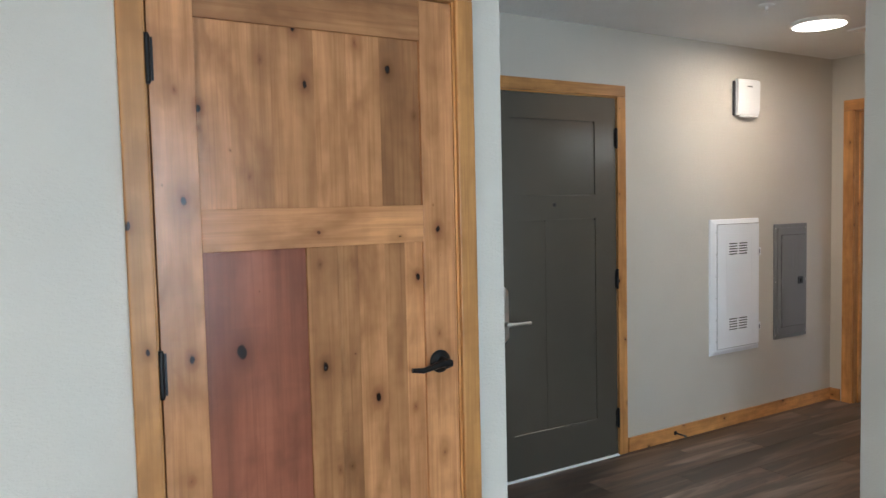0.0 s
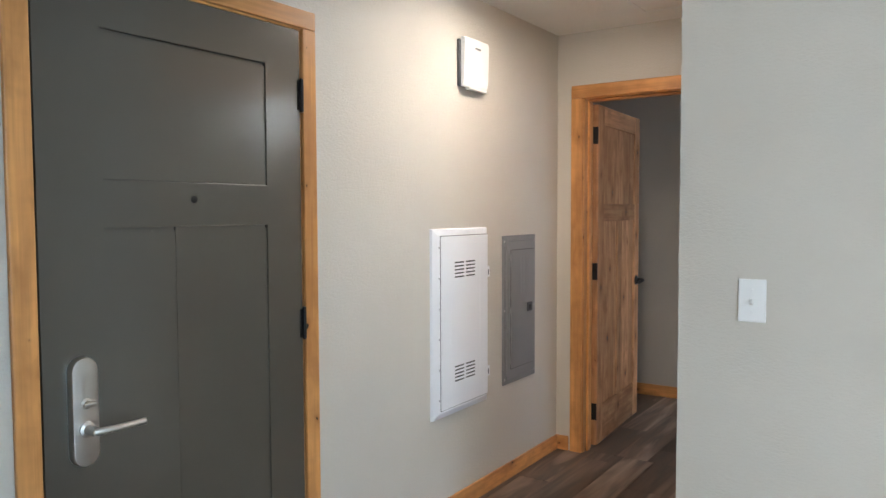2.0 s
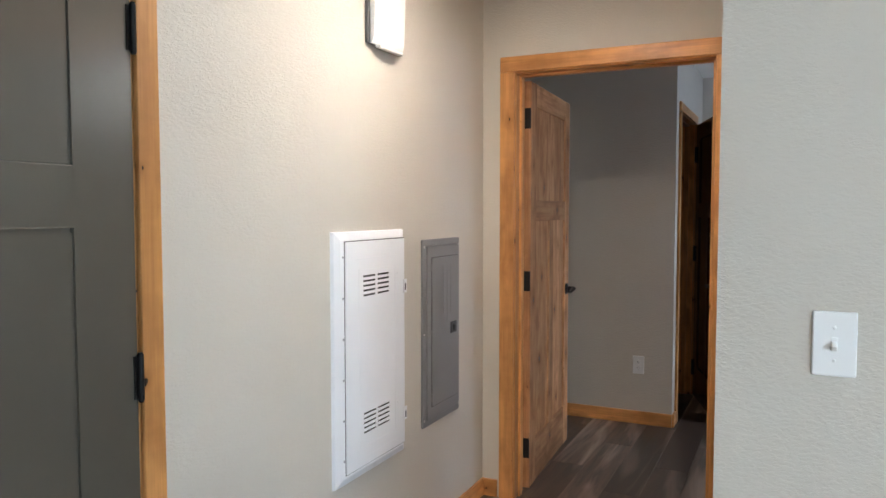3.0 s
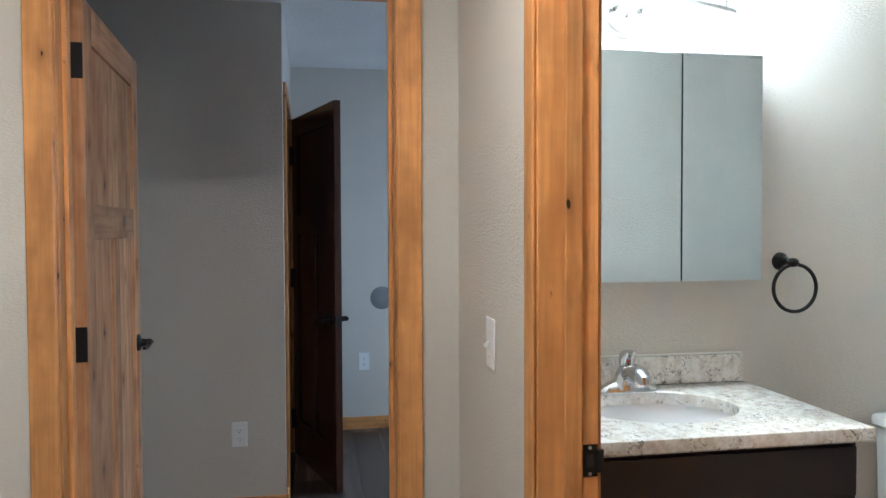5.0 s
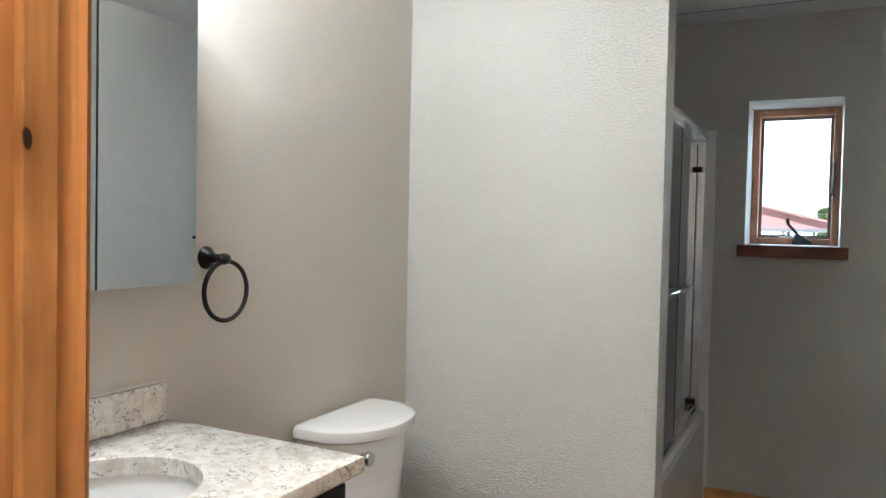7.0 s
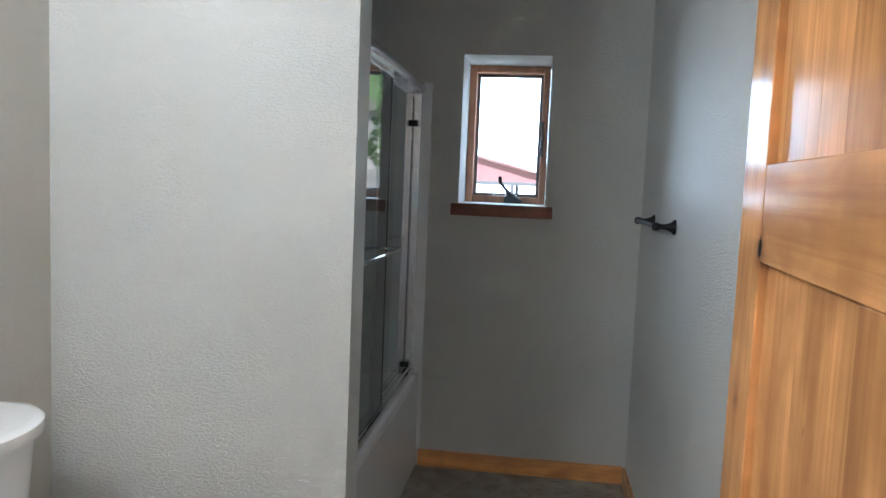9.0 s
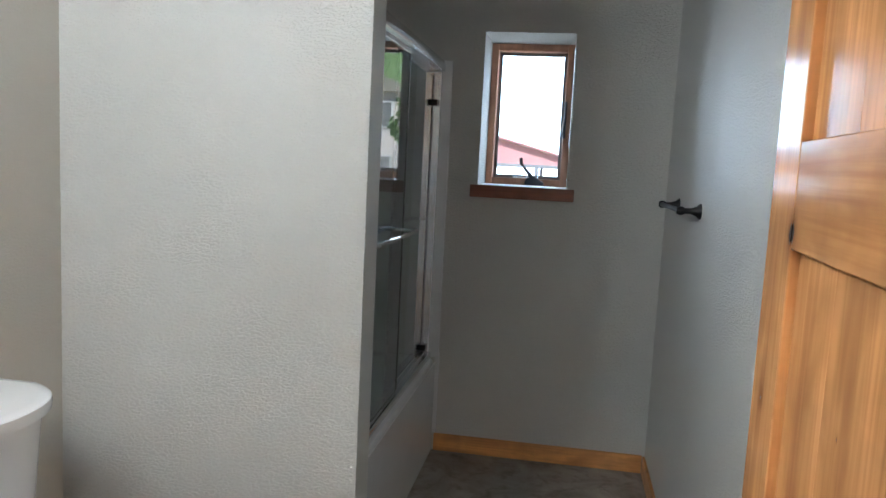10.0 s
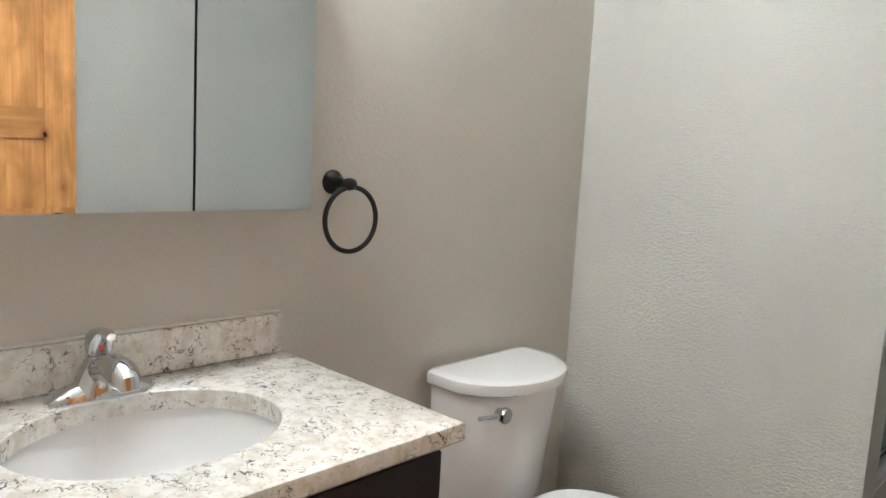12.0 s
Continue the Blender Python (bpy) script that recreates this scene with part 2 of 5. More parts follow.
MIRROR = mat("mirror", (0.95, 0.985, 0.975), 0.015, 1.0)
ESPRESSO = painted("espresso_stained_wood", (0.016, 0.008, 0.008), 0.4, 0.15)
CAULK = mat("white_caulk", (0.7, 0.68, 0.63), 0.5)
RED = mat("red_dot", (0.5, 0.03, 0.03), 0.4)
EXTERIOR = painted("exterior_siding", (0.35, 0.31, 0.27), 0.8)


def glass(name, color, rough=0.0):
    m = mat(name, color, rough)
    b = m.node_tree.nodes["Principled BSDF"]
    b.inputs["Transmission Weight"].default_value = 1.0
    b.inputs["IOR"].default_value = 1.45
    return m


PANE = glass("window_glass", (0.97, 0.99, 0.98))
SHOWERGLASS = glass("grey_shower_glass", (0.66, 0.76, 0.77))


def emitter(name, color, strength):
    m = mat(name, (0.9, 0.9, 0.9), 0.4)
    b = m.node_tree.nodes["Principled BSDF"]
    b.inputs["Emission Color"].default_value = (*color, 1)
    b.inputs["Emission Strength"].default_value = strength
    return m


LED = emitter("lit_led_diffuser", (1.0, 0.95, 0.88), 14.0)
FROST = emitter("lit_frosted_glass", (1.0, 0.96, 0.90), 7.0)


def plank_material():
    n = Nodes(mat("dark_vinyl_plank", (0.06, 0.045, 0.04), 0.42))
    v = n.coords((1.1, 11, 11), True)
    g, s = n.noise(v, 2.0, 6, 0.65, 0.8), n.noise(v, 0.7, 3, 0.5, 1.0)
    c = n.mix(n.ramp(g, (0.35, 0.0), (0.7, 1.0)), (0.030, 0.020, 0.016), (0.135, 0.092, 0.070))
    c = n.mix(n.ramp(s, (0.5, 0.0), (0.68, 0.85)), c, (0.27, 0.20, 0.155))
    r = n.add("ShaderNodeObjectInfo").outputs["Random"]
    c = n.mix(1.0, c, n.ramp(r, (0.0, 0.5), (1.0, 1.6)), "MULTIPLY")
    return n.done(c, n.ramp(g, (0.3, 0.30), (0.7, 0.46)), n.bump(g, 0.25, 0.0012))


def vinyl_material():
    n = Nodes(mat("grey_stone_vinyl", (0.2, 0.18, 0.15), 0.45))
    v = n.coords()
    a, b = n.noise(v, 3.2, 6, 0.62, 1.4), n.noise(v, 14, 5, 0.6, 0.6)
    c = n.mix(n.ramp(a, (0.3, 0.0), (0.7, 1.0)), (0.165, 0.142, 0.118), (0.37, 0.335, 0.285))
    c = n.mix(n.ramp(b, (0.5, 0.0), (0.72, 0.6)), c, (0.085, 0.07, 0.058))
    return n.done(c, n.ramp(b, (0.3, 0.4), (0.7, 0.55)), n.bump(b, 0.15, 0.001))


def quartz_material():
    n = Nodes(mat("speckled_quartz", (0.7, 0.64, 0.55), 0.16))
    v = n.coords()
    w = n.t.nodes.new("ShaderNodeVectorMath")
    w.operation = "ADD"
    big = n.add("ShaderNodeTexNoise", Vector=v, Scale=60.0, Detail=3.0)
    n.put(w, 0, v)
    sc = n.t.nodes.new("ShaderNodeVectorMath")
    sc.operation = "SCALE"
    n.put(sc, 0, big.outputs["Color"]), n.put(sc, "Scale", 0.02)
    n.put(w, 1, sc.outputs[0])
    line = n.add("ShaderNodeTexNoise", Vector=w.outputs[0], Scale=38.0, Detail=2.0, Distortion=1.2).outputs["Fac"]
    ridge = n.math("ABSOLUTE", n.math("SUBTRACT", line, 0.5))
    mask = n.noise(v, 24.0, 3, 0.6)
    tone = n.noise(v, 40.0, 4, 0.6)
    c = n.mix(n.ramp(tone, (0.38, 0.0), (0.60, 1.0)), (0.60, 0.545, 0.47), (0.76, 0.73, 0.68))
    vein = n.math("MULTIPLY", n.ramp(ridge, (0.008, 1.0), (0.028, 0.0)), n.ramp(mask, (0.475, 0.0), (0.56, 1.0)))
    c = n.mix(n.math("MULTIPLY", vein, 0.92), c, (0.075, 0.062, 0.062))
    fleck = n.ramp(n.noise(v, 130.0, 2), (0.64, 0.0), (0.70, 0.45))
    c = n.mix(fleck, c, (0.24, 0.19, 0.15))
    return n.done(c, 0.16)


PLANK = plank_material()
VINYL = vinyl_material()
QUARTZ = quartz_material()


# ---- building helpers ----
def W(ob):
    return (W(ob.parent) if ob.parent else Matrix()) @ ob.matrix_basis


def thing(name, label, category, m=None, group="", kind=""):
    """An empty at the base of a thing; its parts are meshes under it."""
    ob = new(name)
    ob.empty_display_size = 0.05
    ob.matrix_basis = m if m is not None else Matrix()
    return tagged(ob, label, category, group, kind)


def part(name, bm, material, parent=None, label="", smooth=False):
    """Links a bmesh, given in the world's frame, as one mesh object under a thing or part."""
    if parent is not None:
        bm.transform(W(parent).inverted())
    bmesh.ops.recalc_face_normals(bm, faces=bm.faces[:])
    me = bpy.data.meshes.new(name)
    bm.to_mesh(me)
    bm.free()
    if smooth:
        for p in me.polygons:
            p.use_smooth = True
        me.set_sharp_from_angle(angle=radians(38))
    me.materials.append(material)
    ob = new(name, me)
    if parent is not None:
        ob.parent = parent
    if label:
        tagged(ob, label)
    return ob


def structure(name, bm, material, label, category="", smooth=False):
    return tagged(part(name, bm, material, None, "", smooth), label, category or name.split("_")[0], "", "structure")


def box(x0, x1, y0, y1, z0, z1, bevel=0.0, bm=None, seg=2):
    bm = bm or bmesh.new()
    r = bmesh.ops.create_cube(bm, size=1.0, matrix=Matrix.LocRotScale(((x0 + x1) / 2, (y0 + y1) / 2, (z0 + z1) / 2), None, (abs(x1 - x0), abs(y1 - y0), abs(z1 - z0))))
    if bevel:
        edges = list({e for v in r["verts"] for e in v.link_edges})
        bmesh.ops.bevel(bm, geom=edges, offset=bevel, segments=seg, profile=0.5, affect="EDGES")
    return bm


def rod(p0, p1, r0, r1=None, seg=20, bm=None, caps=True):
    bm = bm or bmesh.new()
    p0, p1 = Vector(p0), Vector(p1)
    d = p1 - p0
    m = Matrix.Translation((p0 + p1) / 2) @ d.to_track_quat("Z", "Y").to_matrix().to_4x4()
    bmesh.ops.create_cone(bm, cap_ends=caps, segments=seg, radius1=r0, radius2=r0 if r1 is None else r1, depth=d.length, matrix=m)
    return bm


def tube(points, r, seg=12, bm=None, closed=False):
    """A round tube along points; r may be one radius or one for each point."""
    bm = bm or bmesh.new()
    pts = [Vector(p) for p in points]
    n = len(pts)
    rad = [r] * n if isinstance(r, (int, float)) else r
    rings, up = [], None
    for i, p in enumerate(pts):
        a = pts[(i - 1) % n] if closed or i > 0 else p
        b = pts[(i + 1) % n] if closed or i < n - 1 else p
        t = (b - a).normalized()
        if up is None:
            up = t.orthogonal().normalized()
        up = (up - t * up.dot(t)).normalized()
        side = t.cross(up)
        rings.append([bm.verts.new(p + rad[i] * (math.cos(q) * up + math.sin(q) * side)) for q in (2 * math.pi * k / seg for k in range(seg))])
    for i in range(n if closed else n - 1):
        a, b = rings[i], rings[(i + 1) % n]
        for k in range(seg):
            bm.faces.new((a[k], a[(k + 1) % seg], b[(k + 1) % seg], b[k]))
    if not closed:
        bm.faces.new(rings[0]), bm.faces.new(rings[-1])
    return bm


def lathe(profile, m, seg=32, bm=None):
    """Turns (radius, height) pairs about the local z of m."""
    bm = bm or bmesh.new()
    rings = []
    for r, h in profile:
        rings.append([bm.verts.new(m @ Vector((r * math.cos(q), r * math.sin(q), h))) for q in (2 * math.pi * k / seg for k in range(seg))])
    for a, b in zip(rings, rings[1:]):
        for k in range(seg):
            bm.faces.new((a[k], a[(k + 1) % seg], b[(k + 1) % seg], b[k]))
    bm.faces.new(rings[0]), bm.faces.new(rings[-1])
    return bm


def loft(rings, bm=None, cap0=True, cap1=True):
    """A skin over closed rings of equally many points."""
    bm = bm or bmesh.new()
    made = [[bm.verts.new(p) for p in ring] for ring in rings]
    n = len(made[0])
    for a, b in zip(made, made[1:]):
        for k in range(n):
            bm.faces.new((a[k], a[(k + 1) % n], b[(k + 1) % n], b[k]))
    if cap0:
        bm.faces.new(made[0])
    if cap1:
        bm.faces.new(made[-1])
    return bm


def oval(cx, cy, hx, hy, z, p=2.0, n=48):
    """A superellipse in a level plane; a high p gives a rounded rectangle."""
    out = []
    for k in range(n):
        q = 2 * math.pi * (k + 0.5) / n
        c, s = math.cos(q), math.sin(q)
        f = (abs(c) ** p + abs(s) ** p) ** (-1 / p)
        out.append((cx + hx * c * f, cy + hy * s * f, z))
    return out


def wall(name, axis, a, b, u0, u1, z0, z1, label, material=None, holes=()):
    """A wall between a and b across one axis, from u0 to u1 along the other, with openings (u0, u1, z0, z1) right through it."""
    us = sorted({u0, u1, *[h[0] for h in holes], *[h[1] for h in holes]})
    zs = sorted({z0, z1, *[h[2] for h in holes], *[h[3] for h in holes]})
    cell = {(i, j): not any(h[0] <= (us[i] + us[i + 1]) / 2 <= h[1] and h[2] <= (zs[j] + zs[j + 1]) / 2 <= h[3] for h in holes)
            for i in range(len(us) - 1) for j in range(len(zs) - 1)}
    bm, made = bmesh.new(), {}

    def v(c, u, z):
        if (c, u, z) not in made:
            made[c, u, z] = bm.verts.new((c, u, z) if axis == "x" else (u, c, z))
        return made[c, u, z]

    for (i, j), solid in cell.items():
        if not solid:
            continue
        p, q, r, s = us[i], us[i + 1], zs[j], zs[j + 1]
        for c in (a, b):
            bm.faces.new((v(c, p, r), v(c, q, r), v(c, q, s), v(c, p, s)))
        for (di, dj), (e, f) in (((-1, 0), ((p, r), (p, s))), ((1, 0), ((q, r), (q, s))), ((0, -1), ((p, r), (q, r))), ((0, 1), ((p, s), (q, s)))):
            if not cell.get((i + di, j + dj)):
                bm.faces.new((v(a, *e), v(b, *e), v(b, *f), v(a, *f)))
    return structure(name, bm, material or WALL, label, "wall")


# ---- structure ----
CH, BH = 2.42, 2.39
wall("wall_north", "y", 3.52, 3.66, -3.62, 5.295, 0, CH, "warm grey textured drywall around the entry door", holes=[(2.272, 3.223, 0, 2.055)])
wall("wall_closet", "y", 2.27, 2.39, -3.62, 1.521, 0, CH, "pale textured drywall around the closet door", holes=[(0.508, 1.372, 0, 2.055)])
wall("wall_closet_return", "x", 1.401, 1.521, 2.39, 3.52, 0, CH, "textured drywall beside the entry alcove")
wall("wall_east", "x", 5.295, 5.415, -1.25, 3.66, 0, CH, "warm grey textured drywall at the hall's end", holes=[(2.452, 3.370, 0, 2.062)])
wall("wall_bath_north", "y", 2.166, 2.286, 3.581, 5.295, 0, CH, "textured drywall around the bathroom doorway", holes=[(3.598, 4.560, 0, 2.062)])
wall("wall_switch", "x", 3.496, 3.581, 1.30, 2.29, 0, CH, "beige textured drywall with a light switch")
structure("wall_bath_splay", loft([[(3.31, 0.45, z), (3.43, 0.45, z), (3.581, 1.30, z), (3.31, 1.30, z)] for z in (0, CH)]), BATHWALL, "textured drywall behind the open bathroom door", "wall")
wall("wall_bath_west", "x", 3.31, 3.43, -1.25, 0.45, 0, CH, "textured drywall with a towel bar", BATHWALL)
wall("wall_bath_south", "y", -1.66, -1.25, 3.31, 5.415, 0, CH, "grey textured drywall around a small window", BATHWALL, holes=[(3.875, 4.283, 1.30, 1.995)])
wall("wall_partition", "y", 0.145, 0.275, 4.393, 5.295, 0, BH, "textured drywall wing beside the tub", BATHWALL)
# the living room's south side is in line with the bathroom's outer wall
wall("wall_living_south", "y", -1.66, -1.54, -3.62, 3.31, 0, CH, "drywall with a wide window", holes=[(0.1, 1.6, 0.30, 2.10)])
wall("wall_living_west", "x", -3.62, -3.5, -1.54, 2.27, 0, CH, "drywall with a wide window", holes=[(-1.2, 0.6, 0.7, 2.1)])
# unseen wall, added to close the closet against stray light
wall("wall_closet_west", "x", -3.62, -3.5, 2.39, 3.52, 0, CH, "plain drywall")
wall("wall_bedroom_inner", "x", 6.84, 6.96, 2.84, 4.4, 0, 2.45, "grey textured drywall with an outlet", holes=[])
wall("wall_bedroom_closet", "y", 2.84, 2.96, 6.96, 8.25, 0, 2.45, "textured drywall around a bedroom closet door", holes=[(6.982, 7.798, 0, 2.05)])
wall("wall_bedroom_closet_back", "y", 3.6, 3.7, 6.96, 8.25, 0, 2.45, "plain drywall")
wall("wall_bedroom_far", "x", 8.25, 8.37, 0.38, 3.7, 0, 2.45, "blue-grey lit drywall with an outlet")
wall("wall_bedroom_north", "y", 4.4, 4.52, 5.295, 6.96, 0, 2.45, "plain drywall")
wall("wall_bedroom_west", "x", 5.295, 5.415, 3.66, 4.4, 0, 2.45, "plain drywall")
wall("wall_bedroom_south", "y", 0.38, 0.5, 5.415, 8.25, 0, 2.45, "drywall with a window", holes=[(6.4, 7.6, 0.85, 2.05)])
structure("ceiling_hall", box(-3.62, 5.415, 2.29, 3.66, CH, CH + 0.15), CEIL, "white textured ceiling over the hall", "ceiling")
structure("ceiling_living", box(-3.62, 3.496, -1.66, 2.29, CH, CH + 0.15), CEIL, "white textured ceiling over the living room", "ceiling")
structure("ceiling_bathroom", box(3.43, 5.295, -1.25, 2.166, BH, BH + 0.02), CEIL, "white textured ceiling over the bathroom", "ceiling")
# unseen second slab, added so no sky light leaks in from above
structure("ceiling_bathroom_upper", box(3.496, 5.415, -1.66, 2.29, CH + 0.002, CH + 0.15), CEIL, "unseen slab above the bathroom, added to block sky light", "ceiling")
structure("ceiling_bedroom", box(5.415, 8.37, 0.38, 4.52, 2.45, 2.60), CEIL, "white ceiling over the bedroom", "ceiling")
structure("floor_bathroom", box(3.43, 5.295, -1.25, 2.235, -0.02, 0.0), VINYL, "mottled grey-brown stone-look vinyl floor", "floor")


def baseboard(axis, c, side, u0, u1, label="stained knotty wood baseboard"):
    """A board 85 mm high against the wall plane c; side is the way that it faces."""
    t = 0.013 * side
    if axis == "y":
        bm = box(u0, u1, min(c, c + t), max(c, c + t), 0.0, 0.085, 0.003)
    else:
        bm = box(min(c, c + t), max(c, c + t), u0, u1, 0.0, 0.085, 0.003)
    return structure("baseboard", bm, TRIM_X if axis == "y" else TRIM_Y, label, "baseboard")


baseboard("y", 3.52, -1, 3.285, 5.282)
baseboard("y", 3.52, -1, 1.521, 2.212)
baseboard("x", 5.295, -1, 3.440, 3.52)
baseboard("x", 5.295, -1, 2.29, 2.385)
baseboard("y", 2.286, 1, 4.605, 5.282)
baseboard("x", 3.496, -1, 1.31, 2.29)
baseboard("y", 2.27, -1, -3.5, 0.457)
baseboard("y", 2.27, -1, 1.423, 1.521)
baseboard("y", -1.25, 1, 3.443, 4.43)
baseboard("x", 3.43, 1, -1.237, 0.45)
baseboard("y", 0.275, 1, 4.393, 5.295)
baseboard("x", 5.295, -1, 0.288, 1.40)
baseboard("x", 6.84, -1, 2.84, 4.4)
baseboard("x", 8.25, -1, 0.5, 2.84)
baseboard("y", 2.84, -1, 6.84, 7.02)


def door_frame(name, label, m, w, h, depth, front=0.07, back=0.07, stop=0.05, proud=0.016):
    """Jambs, stops and casings for an opening w wide: local x along the wall, y through it from the face at 0, z up."""
    f = thing(name, label, "door frame", None, "", "structure")
    j = 0.018
    part("jamb", box(-j, 0, 0, depth, 0, h, 0.0015), TRIM_V, f)
    part("jamb", box(w, w + j, 0, depth, 0, h, 0.0015), TRIM_V, f)
    part("jamb", box(-j, w + j, 0, depth, h, h + j, 0.0015), TRIM_X, f)
    part("stop", box(0, 0.012, stop, stop + 0.032, 0, h - 0.012, 0.002), TRIM_V, f)
    part("stop", box(w - 0.012, w, stop, stop + 0.032, 0, h - 0.012, 0.002), TRIM_V, f)
    part("stop", box(0, w, stop, stop + 0.032, h - 0.012, h, 0.002), TRIM_X, f)
    for wide, y0, y1 in ((front, -proud, -0.0005), (back, depth + 0.0005, depth + proud)):
        if wide:
            g = 0.005
            part("casing", box(-g - wide, -g, y0, y1, 0, h + g, 0.004), TRIM_V, f)
            part("casing", box(w + g, w + g + wide, y0, y1, 0, h + g, 0.004), TRIM_V, f)
            part("casing", box(-g - wide, w + g + wide, y0, y1, h + g + 0.0005, h + g + wide, 0.004), TRIM_X, f)
    f.matrix_basis = m
    return f


door_frame("door_frame_entry", "orange-stained wood frame around the entry door", pose(2.290, 3.52, 0), 0.915, 2.037, 0.14, 0.064, 0.064, 0.048)
door_frame("door_frame_closet", "knotty wood frame around the closet door", pose(0.526, 2.27, 0), 0.828, 2.037, 0.12, 0.058, 0.058, 0.040)
door_frame("door_frame_bedroom", "stained knotty wood frame around the bedroom doorway", pose(5.295, 3.352, 0, 0, 0, -90), 0.882, 2.044, 0.12, 0.072, 0.072, 0.045)
door_frame("door_frame_bathroom", "stained wood frame around the bathroom doorway", pose(4.541, 2.286, 0, 0, 0, 180), 0.923, 2.044, 0.120, 0.057, 0.060, 0.052, 0.009)
door_frame("door_frame_bedroom_closet", "wood frame around the bedroom closet doorway", pose(7.000, 2.84, 0), 0.780, 2.032, 0.12, 0.06, 0.06, 0.04)


# ---- doors ----
def hinge(parent, x, y, z, m=Matrix()):
    bm = rod((x, y, z - 0.052), (x, y, z + 0.052), 0.0075, seg=12)
    rod((x, y, z - 0.058), (x, y, z - 0.052), 0.005, 0.0075, 12, bm)
    rod((x, y, z + 0.052), (x, y, z + 0.058), 0.0075, 0.005, 12, bm)
    box(x - 0.014, x + 0.014, y + 0.004, y + 0.007, z - 0.05, z + 0.05, 0, bm)
    bm.transform(m)
    return part("hinge", bm, BLACK, parent, "black metal hinge", True)


def lever(parent, x, y, z, away, towards, material=BLACK):
    """A lever on a round rose: away is the side that it stands out to (along y), towards the way that it points (along x)."""
    rose = lathe([(0.033, 0.0), (0.033, 0.004), (0.029, 0.009), (0.016, 0.013), (0.013, 0.035), (0.015, 0.042), (0.012, 0.05)], Matrix.Translation((x, y, z)) @ Matrix.Rotation(-radians(90) * away, 4, "X") @ Matrix.Rotation(0, 4, "Z"), 28)
    r = part("rose", rose, material, parent, "round black rose", True)
    k = y + away * 0.046
    pts = [(x - towards * 0.012, k, z), (x + towards * 0.02, k, z + 0.002), (x + towards * 0.05, k, z - 0.004), (x + towards * 0.08, k - away * 0.002, z - 0.010), (x + towards * 0.112, k - away * 0.006, z - 0.006)]
    part("lever", tube(pts, [0.010, 0.0105, 0.009, 0.008, 0.0065], 12), material, r, "black lever handle", True)


def alder_door(name, label, m, w, h=2.030, hinge_side=-1, red=False, boards=6, seed=1, rail=(1.345, 1.450), woods=None, grip=1.01, knuckles=(0.215, 1.075, 1.81)):
    """A three-panel craftsman door. Local: hinge edge at x = 0, z up, thickness in y from 0 to 0.036; hinge_side is the face with the knuckles."""
    rnd = random.Random(seed)
    d = thing(name, label, "door")
    t, st = 0.036, 0.105
    z0 = 0.008
    up, cross = woods or (DOOR_V, DOOR_H)
    low, top = 0.235, h - 0.112
    mid = (w / 2 - 0.043, w / 2 + 0.043)
    part("stile", box(0, st, 0, t, z0, h, 0.0018), up, d)
    part("stile", box(w - st, w, 0, t, z0, h, 0.0018), up, d)
    part("top_rail", box(st, w - st, 0.0006, t - 0.0006, top, h - 0.0006, 0.0015), cross, d)
    part("middle_rail", box(st, w - st, 0.0006, t - 0.0006, *rail, 0.0015), cross, d)
    part("bottom_rail", box(st, w - st, 0.0006, t - 0.0006, z0, low, 0.0015), cross, d)
    part("mullion", box(*mid, 0.0008, t - 0.0008, low, rail[0], 0.0015), up, d)

    def panel(x0, x1, a, b, count, material, note=""):
        p = part("panel", box(x0 - 0.004, x1 + 0.004, t / 2 - 0.004, t / 2 + 0.004, a - 0.004, b + 0.004), material, d, note)
        cuts = [x0] + sorted(x0 + (x1 - x0) * (i + rnd.uniform(-0.22, 0.22)) / count for i in range(1, count)) + [x1]
        for c, e in zip(cuts, cuts[1:]):
            part("board", box(c, e, 0.0105, t - 0.0105, a, b, 0.0004, seg=1), material, p)

    panel(st, w - st, rail[1], top, boards, up)
    panel(st, mid[0], low, rail[0], 1 if red else 2, DOOR_RED if red else up, "reddish heartwood panel" if red else "")
    panel(mid[1], w - st, low, rail[0], 4 if red else 2, up)
    yk = -0.006 if hinge_side < 0 else t + 0.006
    for z in knuckles:
        hinge(d, -0.002, yk, z)
        part("hinge_leaf", box(-0.0025, 0.0002, 0.001, t - 0.003, z - 0.05, z + 0.05, 0.0008), BLACK, d, "black hinge leaf")
    lever(d, w - 0.062, 0.0, grip, -1, -1)
    lever(d, w - 0.062, t, grip, 1, -1)
    part("latch_plate", box(w, w + 0.0015, 0.006, t - 0.006, grip - 0.03, grip + 0.03), BLACK, d, "black latch plate")
    d.matrix_basis = m
    return d


closet_door = alder_door("closet_door", "closed knotty alder closet door with a reddish lower panel", pose(0.529, 2.270, 0), 0.822, red=True, seed=4, rail=(1.357, 1.461), woods=(CLOSET_V, DOOR_H))
bedroom_door = alder_door("bedroom_door", "open knotty alder bedroom door with black lever", pose(5.443, 3.364, 0, 0, 0, 3.2) @ pose(0, -0.036, 0), 0.850, hinge_side=1, seed=7, woods=(BED_V, BED_H), grip=0.935, knuckles=(0.21, 1.05, 1.85))
bath_door = alder_door("bathroom_door", "open knotty alder door swung into the bathroom", pose(3.655, 2.177, 0, 0, 0, -93.0), 0.881, seed=9, rail=(1.318, 1.424), grip=0.95, woods=(BATH_V, BATH_H))
bed_closet = alder_door("bedroom_closet_door", "near-black brown alder closet door standing ajar", pose(7.770, 2.824, 0, 0, 0, 180 + 17.5), 0.776, seed=12, grip=0.90, woods=(DARK_V, DARK_H))

